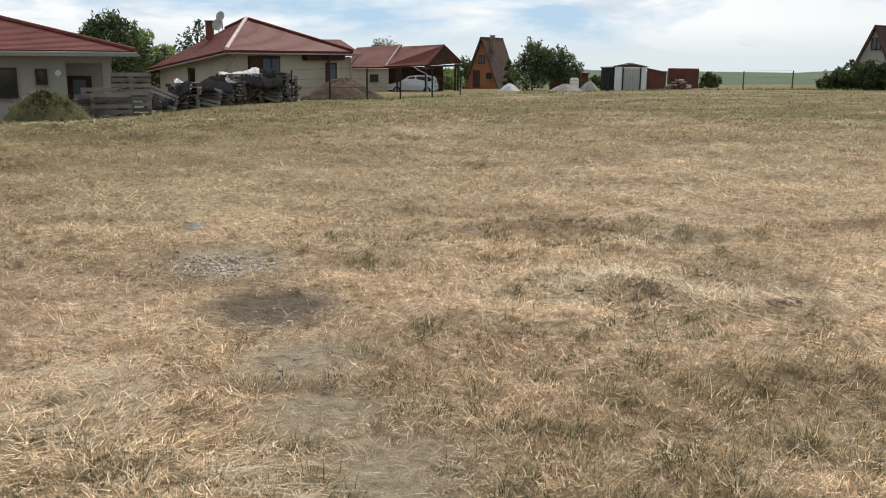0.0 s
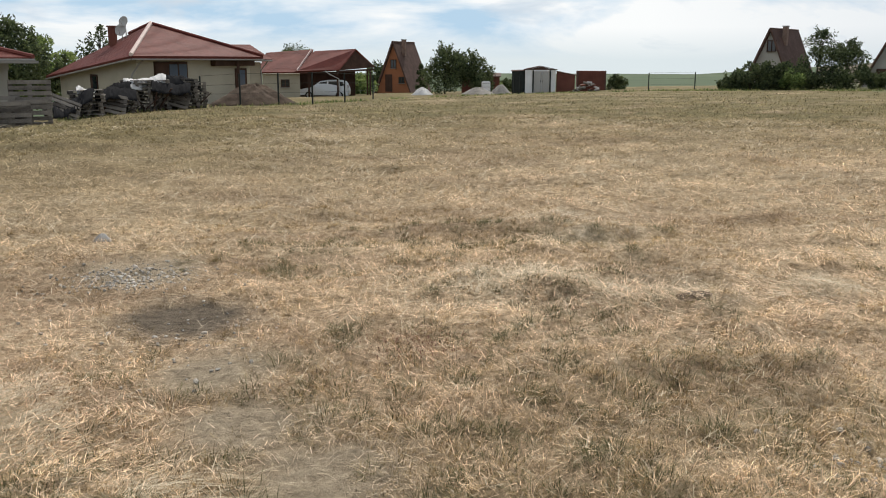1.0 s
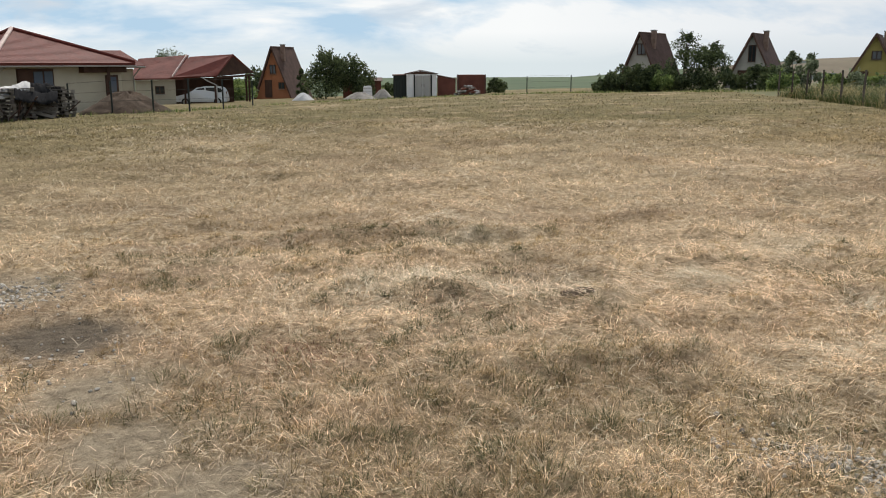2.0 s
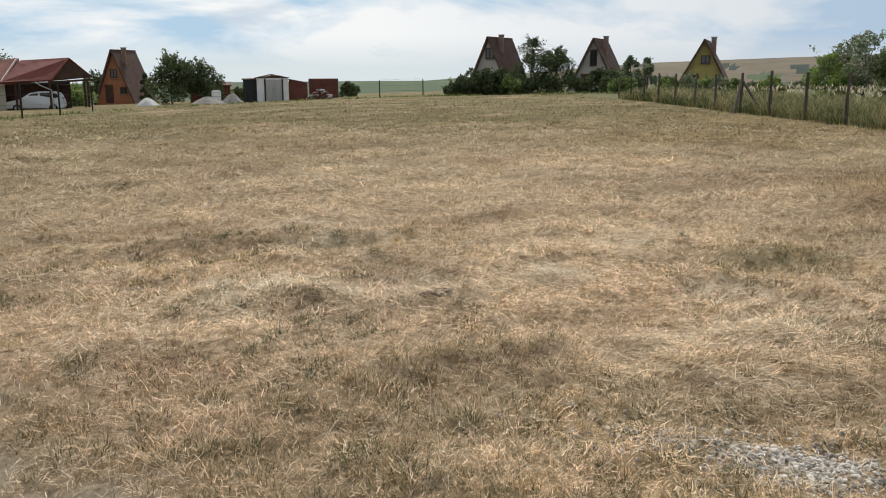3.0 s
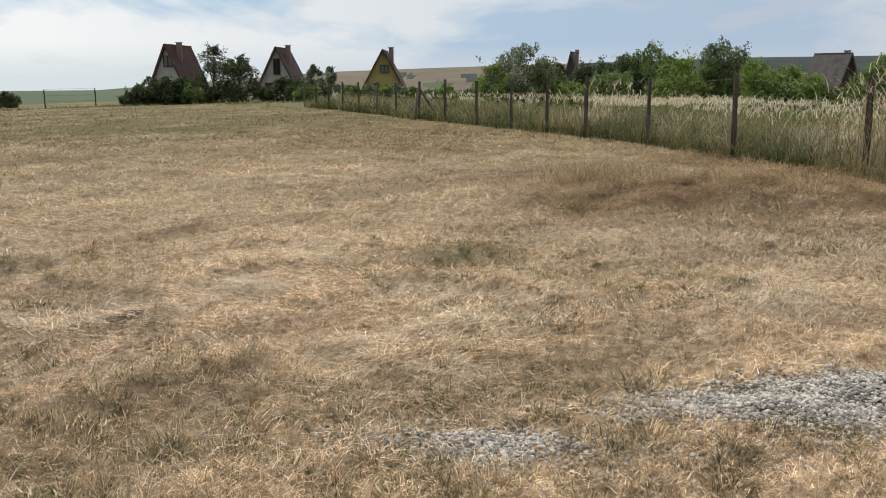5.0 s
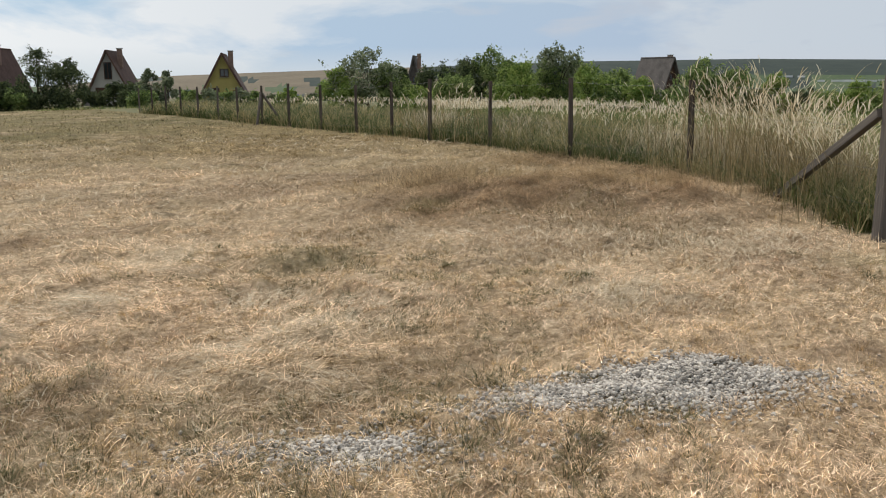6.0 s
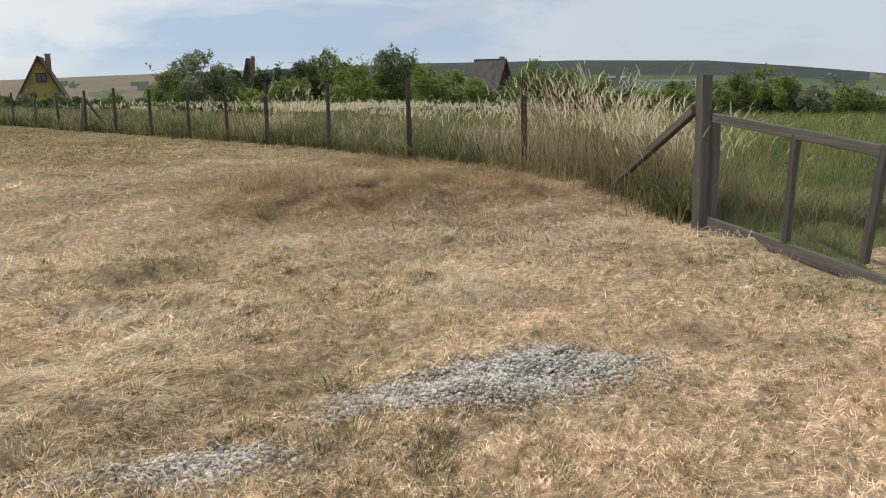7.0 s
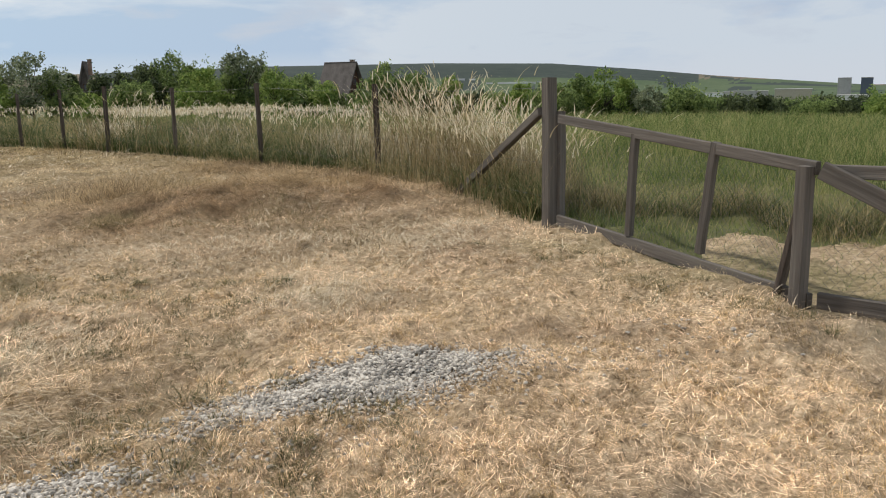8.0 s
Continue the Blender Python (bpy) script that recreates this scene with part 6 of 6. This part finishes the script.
def meadow():
    rng = np.random.default_rng(51)
    x, y, r = sample_sector(rng, 150000, 7, 58, 1.35, 52, 112)
    bz = beyond_fence(x, y)
    hgt = 0.22 + 0.30 * smooth(3, 9, bz) + 0.18 * value_noise(x, y, 3.0, 24)
    mown = np.exp(-(((x - 10.2) / 2.2) ** 2 + ((y + 0.44) / 1.6) ** 2))
    keep = (bz > 0.5) & ((np.degrees(np.arctan2(x, y)) < 88) | (r > 9.3)) & (rng.uniform(0, 1, len(x)) < 0.35 + 0.8 * value_noise(x, y, 1.4, 25)) & ((y < 3.7) | (bz > 3.2))
    x, y, r, hgt, mown = x[keep], y[keep], r[keep], hgt[keep], mown[keep]
    n = len(x)
    hgt = hgt * (1 - 0.75 * mown)
    v, f = ribbons(x, y, ground_z(x, y) - 0.02, hgt * rng.uniform(0.6, 1.2, n), np.abs(rng.normal(0, 0.25, n)), rng.uniform(0, 6.28, n), np.maximum(0.004, r * 0.00042), 3, rng, 0.5)
    x2, y2, r2 = sample_sector(rng, 70000, 6, 20, 1.2, 67, 112)
    ok = (beyond_fence(x2, y2) > 0.15) & ((np.degrees(np.arctan2(x2, y2)) < 90) | (r2 > 8.7) | (rng.uniform(0, 1, len(x2)) < 0.12))
    x2, y2, r2 = x2[ok], y2[ok], r2[ok]
    n2 = len(x2)
    v2, f2 = ribbons(x2, y2, ground_z(x2, y2) - 0.01, rng.uniform(0.05, 0.17, n2), rng.uniform(0.1, 1.1, n2), rng.uniform(0, 6.28, n2), np.maximum(0.0045, r2 * 0.0005), 2, rng, 0.4)
    tagged(mesh_np("short_meadow_grass", v2, f2, MEADOW), "short trodden green grass just beyond the gate", "grass", kind="stuff")
    tagged(mesh_np("meadow_grass", v, f, MEADOW), "lush green meadow grass beyond the gate", "grass", kind="stuff")


# ---- gravel ----


def gravel():
    rng = np.random.default_rng(61)
    t = (1 + 5 ** 0.5) / 2
    iv = np.array([(-1, t, 0), (1, t, 0), (-1, -t, 0), (1, -t, 0), (0, -1, t), (0, 1, t), (0, -1, -t), (0, 1, -t), (t, 0, -1), (t, 0, 1), (-t, 0, -1), (-t, 0, 1)]) / 1.9
    itri = np.array([(0, 11, 5), (0, 5, 1), (0, 1, 7), (0, 7, 10), (0, 10, 11), (1, 5, 9), (5, 11, 4), (11, 10, 2), (10, 7, 6), (7, 1, 8), (3, 9, 4), (3, 4, 2), (3, 2, 6), (3, 6, 8), (3, 8, 9), (4, 9, 5), (2, 4, 11), (6, 2, 10), (8, 6, 7), (9, 8, 1)])
    P = []
    # centre, half lengths along and across, heading of the long side, count, heap height
    for cx, cy, a, b, ang, n, hh in ((4.22, 1.52, 0.46, 0.20, -50, 5200, 0.05), (3.82, 1.72, 0.44, 0.16, -58, 3400, 0.03), (3.50, 2.02, 0.42, 0.15, -46, 900, 0.0), (2.56, 2.40, 0.34, 0.19, -44, 1100, 0.0), (2.2, 2.74, 0.36, 0.16, -42, 260, 0.0), (-1.6, 6.13, 0.42, 0.34, 20, 420, 0.0), (4.3, 1.09, 0.7, 0.3, -40, 260, 0.0), (3.07, 1.9, 0.8, 0.3, -40, 300, 0.0), (4.99, 0.15, 0.8, 0.4, -10, 120, 0.0), (-1.0, 4.82, 0.6, 0.7, 10, 90, 0.0)):
        q, w = np.abs(rng.normal(0, 1, (2, n)) * 0.62), rng.uniform(0, 6.28, n)
        q = np.hypot(q[0], q[1])
        u, v = q * np.cos(w), q * np.sin(w) * (0.95 + 0.15 * np.sin(3 * w + cx))
        c, s = math.cos(radians(ang)), math.sin(radians(ang))
        x, y = cx + c * u * a - s * v * b, cy + s * u * a + c * v * b
        z = hh * np.exp(-1.5 * (u * u + v * v)) * rng.uniform(0.0, 1, n)
        P.append(np.stack([x, y, z], 1))
    P = np.concatenate(P)
    n = len(P)
    size = rng.uniform(0.006, 0.012, n) * rng.choice([1, 1, 1, 1.5], n)
    sc = size[:, None, None] * rng.uniform(0.65, 1.25, (n, 1, 3)) * np.array([1, 1, 0.75])
    V = iv[None] * sc * rng.uniform(0.8, 1.2, (n, 12, 1))
    a = rng.uniform(0, 6.28, n)
    c, s = np.cos(a)[:, None], np.sin(a)[:, None]
    V = np.stack([V[:, :, 0] * c - V[:, :, 1] * s, V[:, :, 0] * s + V[:, :, 1] * c, V[:, :, 2]], 2)
    V += np.stack([P[:, 0], P[:, 1], ground_z(P[:, 0], P[:, 1]) + P[:, 2] + size * 0.35], 1)[:, None]
    F = (itri[None] + 12 * np.arange(n)[:, None, None]).reshape(-1, 3)
    tagged(mesh_np("gravel", V.reshape(-1, 3), F, STONE), "loose pale grey crushed stone spread on the field", "gravel", kind="stuff")


# ---- fence and gate ----


def timber(name, a, b, w, h, mat, parent, bevel=0.006, wob=0.004):
    """A plank or post from a to b as a part with its own long axis."""
    a, b = Vector(a), Vector(b)
    d = b - a
    ob = part(name, beam((0, 0, 0), (0, 0, d.length), w, h, bevel, wob), mat, parent)
    up = Vector((0, 0, 1)) if abs(d.normalized().z) < 0.9 else Vector((0.62, 0.78, 0))
    z = d.normalized()
    x = up.cross(z).normalized()
    y = z.cross(x)
    ob.matrix_basis = Matrix.Translation(a) @ Matrix((x, y, z)).transposed().to_4x4()
    return ob


def fence():
    fe = thing("wire_fence", "old wooden posts with sagging wires along tall grass", "fence", None)
    rng = random.Random(8)
    tops = []
    for k, (x, y) in enumerate(FENCE[1:]):
        z = float(ground_z(x, y))
        hgt = 1.52 if k < 5 else 1.42
        lx, ly = rng.uniform(-0.03, 0.03), rng.uniform(-0.03, 0.03)
        w = 0.105 if k < 4 else 0.10
        a, b = Vector((x, y, z - 0.3)), Vector((x + lx, y + ly, z + hgt + rng.uniform(-0.05, 0.04)))
        L = (b - a).length
        bm = rod([(0, 0, 0), (rng.uniform(-0.012, 0.012), 0, L / 2), (0, 0, L)], w * 0.55, w * 0.47, 9)
        for vtx in bm.verts:
            vtx.co.x += rng.uniform(-0.004, 0.004)
        ob = part("post", bm, POSTWOOD, fe)
        ob.matrix_basis = Matrix.Translation(a) @ (b - a).to_track_quat("Z", "Y").to_matrix().to_4x4()
        tops.append(b)
    z = float(ground_z(8.91, 1.52))
    start = Vector((8.91, 1.52, z + 1.5))
    pts = [start, *tops]
    for drop in (0.08, 0.45, 0.85, 1.2):
        for a, b in zip(pts, pts[1:]):
            a2, b2 = a - Vector((0, 0, drop)), b - Vector((0, 0, drop))
            part("wire", rod([a2, a2.lerp(b2, 0.5) - Vector((0, 0, 0.04)), b2], 0.0015, sides=4), WIRE, fe)
    # props on one far post
    x, y = FENCE[9]
    for s in (-0.7, 0.6):
        part("prop", rod([(x + s, y - 0.5, float(ground_z(x + s, y - 0.5))), (x, y, float(ground_z(x, y)) + 1.2)], 0.05), POSTWOOD, fe)


def gate():
    gp = thing("gate_post", "thick weathered square gate post with a diagonal prop", "post", None)
    x, y = 8.91, 1.52
    z = float(ground_z(x, y))
    timber("post", (x - 0.03, y, z - 0.3), (x + 0.03, y + 0.02, z + 1.52), 0.12, 0.12, GATEWOOD, gp, 0.012)
    timber("hanging_stile", (x + 0.0, y - 0.115, z - 0.05), (x + 0.03, y - 0.105, z + 1.18), 0.08, 0.06, GATEWOOD, gp)
    timber("prop", (10.96, 3.13, float(ground_z(10.96, 3.13)) - 0.02), (x + 0.02, y + 0.10, z + 1.18), 0.075, 0.085, GATEWOOD, gp)

    def leaf(label, a, b, ha, hb, ups, diag):
        g = thing("field_gate", label, "gate", None, "gate leaves")
        a, b = Vector((*a, 0)), Vector((*b, 0))
        d = b - a
        nrm = Vector((-d.y, d.x, 0)).normalized()

        def q(t, h, off=0.0):
            p = a + d * t + nrm * off
            return Vector((p.x, p.y, float(ground_z(p.x, p.y)) + h))

        timber("top_rail", q(0, ha), q(1, hb), 0.045, 0.088, GATEWOOD, g, 0.006, 0.006)
        timber("bottom_rail", q(0, 0.10), q(1, 0.08), 0.045, 0.11, GATEWOOD, g)
        for t, w, tilt in ups:
            hh = ha + (hb - ha) * t
            if tilt:
                timber("upright", q(t - tilt, 0.12), q(t, hh - 0.03), w * 0.74, w * 0.74, GATEWOOD, g)
            else:
                timber("upright", q(t, 0.0, -0.058), q(t, hh - 0.01, -0.058), w * 0.9, w * 0.74, GATEWOOD, g)
        if diag:
            timber("brace", q(*diag[0], -0.075), q(*diag[1], -0.075), 0.04, 0.12, GATEWOOD, g)
        # woven wire in diamonds
        L = d.length
        step = 0.075
        lo, h0 = 0.1, min(ha, hb) - 0.06
        bm = bmesh.new()
        nrm2 = nrm * 0.0009
        for k in range(int((L + h0) / step) + 1):
            for s in (1, -1):
                s0 = k * step if s == -1 else k * step - h0
                u0, v0, u1, v1 = s0, lo, s0 + s * (h0 - lo), h0
                if max(u0, u1) < 0.02 or min(u0, u1) > L - 0.02:
                    continue

                def cl(u, v):
                    uu = min(max(u, 0.02), L - 0.02)
                    return uu, v + (uu - u) * (v1 - v0) / (u1 - u0)

                (ua, va), (ub, vb) = cl(u0, v0), cl(u1, v1)
                pa, pb = q(ua / L, va), q(ub / L, vb)
                dn = (pb - pa).normalized()
                side = dn.cross(nrm) * 0.0009
                c0 = [pa + side, pa - side * 0.5 + nrm2, pa - side * 0.5 - nrm2]
                c1 = [pb + side, pb - side * 0.5 + nrm2, pb - side * 0.5 - nrm2]
                v = [bm.verts.new(p) for p in c0 + c1]
                for i in range(3):
                    bm.faces.new((v[i], v[(i + 1) % 3], v[(i + 1) % 3 + 3], v[i + 3]))
        part("wire_mesh", bm, WIRE, g, "thin woven wire netting")

    leaf("weathered grey plank field gate leaf with wire netting", (8.79, 1.41), (6.15, -0.72), 1.12, 0.98, ((0.39, 0.085, 0.02), (0.70, 0.085, 0.04), (0.985, 0.115, 0.0)), None)
    leaf("weathered grey plank gate leaf with diagonal brace", (6.13, -0.77), (4.61, -3.42), 0.97, 1.0, ((0.97, 0.12, 0.0),), ((0.0, 0.98), (0.62, 0.12)))
    ob = part("leaning_stake", beam((6.35, -0.52, -0.02), (6.26, -0.65, 0.75), 0.09, 0.04, 0.005), POSTWOOD, None)
    tagged(ob, "dark stake leaning behind the gate's edge", "stake")


def straw_drifts():
    """Long bleached stalks left lying in combed drifts: x, y, reach, number, heading in degrees."""
    rng = np.random.default_rng(83)
    for px, py, rad, n, head in ((-1.72, 3.80, 0.26, 520, 35), (-1.50, 3.50, 0.22, 380, 50), (-1.70, 3.25, 0.26, 420, 65), (-0.75, 2.90, 0.22, 260, 80), (0.85, 5.50, 0.34, 620, 20), (1.55, 5.20, 0.36, 560, -60), (1.86, 8.0, 0.42, 480, 75), (3.27, 5.55, 0.24, 420, -30), (3.95, 4.55, 0.30, 380, 60), (3.1, 3.75, 0.34, 420, -45), (4.05, 3.8, 0.4, 300, 70), (5.5, 2.6, 0.42, 420, 80), (4.3, 3.95, 0.4, 300, 85), (7.6, 2.7, 0.6, 700, 60), (8.3, 2.4, 0.5, 700, 75), (6.9, 4.6, 0.6, 520, 40), (7.4, 3.6, 0.6, 520, 80), (3.0, 2.9, 0.4, 320, -20)):
        d = rng.normal(size=(2, n)) * rad
        x, y = px + d[0], py + d[1] * 0.7
        h = np.radians(head) + rng.normal(0, 0.45, n)
        r = math.hypot(px, py)
        v, f = ribbons(x, y, ground_z(x, y) + 0.012 + 0.06 * rng.uniform(0, 1, n) * np.exp(-(d[0] ** 2 + d[1] ** 2) / (rad * rad)), rng.uniform(0.07, 0.30, n), rng.uniform(1.15, 1.6, n), h, np.full(n, max(0.0026, r * 0.00055)), 3, rng, 0.22)
        tagged(mesh_np("straw_drift", v, f, PALESTRAW), "combed drift of long bleached straw on the field", "straw", kind="stuff")


def weed_bank():
    """Dark tangled weeds on a low bank beyond the gate, doubling as its shade."""
    rng = np.random.default_rng(87)
    for mat, n, label in ((TALL, 5200, "tangled green-brown weeds on a low bank beyond the gate"), (STEM, 2600, "dry brown weed stems on a low bank beyond the gate")):
        az = np.radians(rng.uniform(82, 108, n))
        r = 10.2 - 0.035 * (np.degrees(az) - 82) + rng.normal(0, 0.35, n) + 0.3 * np.sin(np.degrees(az) * 0.7)
        x, y = r * np.sin(az), r * np.cos(az)
        ok = value_noise(x, y, 0.8, 88) > 0.3
        x, y, r = x[ok], y[ok], r[ok]
        m = len(x)
        v, f = ribbons(x, y, ground_z(x, y) - 0.02, rng.uniform(0.15, 0.55, m), np.abs(rng.normal(0, 0.4, m)), rng.uniform(0, 6.28, m), np.full(m, 0.006), 3, rng, 0.7)
        tagged(mesh_np("weed_bank", v, f, mat), label, "weeds", kind="stuff")


fence()
gate()
straw_drifts()
weed_bank()
far_woods()
gravel()
clump("grass_clump", "tan clump of uncut dry grass on the field", 9.8, 7.47, 0.36, 0.36, 1900, STRAW, 5, 1.1)
clump("grass_clump", "dark brown clump of matted grass on the field", 8.02, 6.2, 0.17, 0.26, 1500, STEM, 6, 1.1)
clump("grass_clump", "olive-brown clump of grass near the fence", 10.92, 8.25, 0.5, 0.30, 1000, STRAW, 7)
for k, (x, y, rad, h) in enumerate(((7.95, 5.2, 0.30, 0.12), (8.1, 4.5, 0.34, 0.13), (8.1, 3.8, 0.36, 0.14), (7.9, 3.1, 0.32, 0.12), (8.8, 4.4, 0.4, 0.16), (9.4, 6.2, 0.4, 0.2), (6.4, 5.9, 0.3, 0.08))):
    clump("brown_weed", "flat brown patch of matted hay on the field", x, y, rad, h, 700, STEM, 60 + k, 1.4)
clump("weed_patch", "low patch of reddish weeds in the dry grass", 0.35, 4.51, 0.16, 0.06, 420, REDWEED, 8, 0.9)
clump("weed_patch", "low patch of reddish weeds in the dry grass", 1.29, 5.03, 0.2, 0.05, 300, REDWEED, 9, 0.9)
tufts()
tall_grass()
meadow()
litter()
dry_grass()
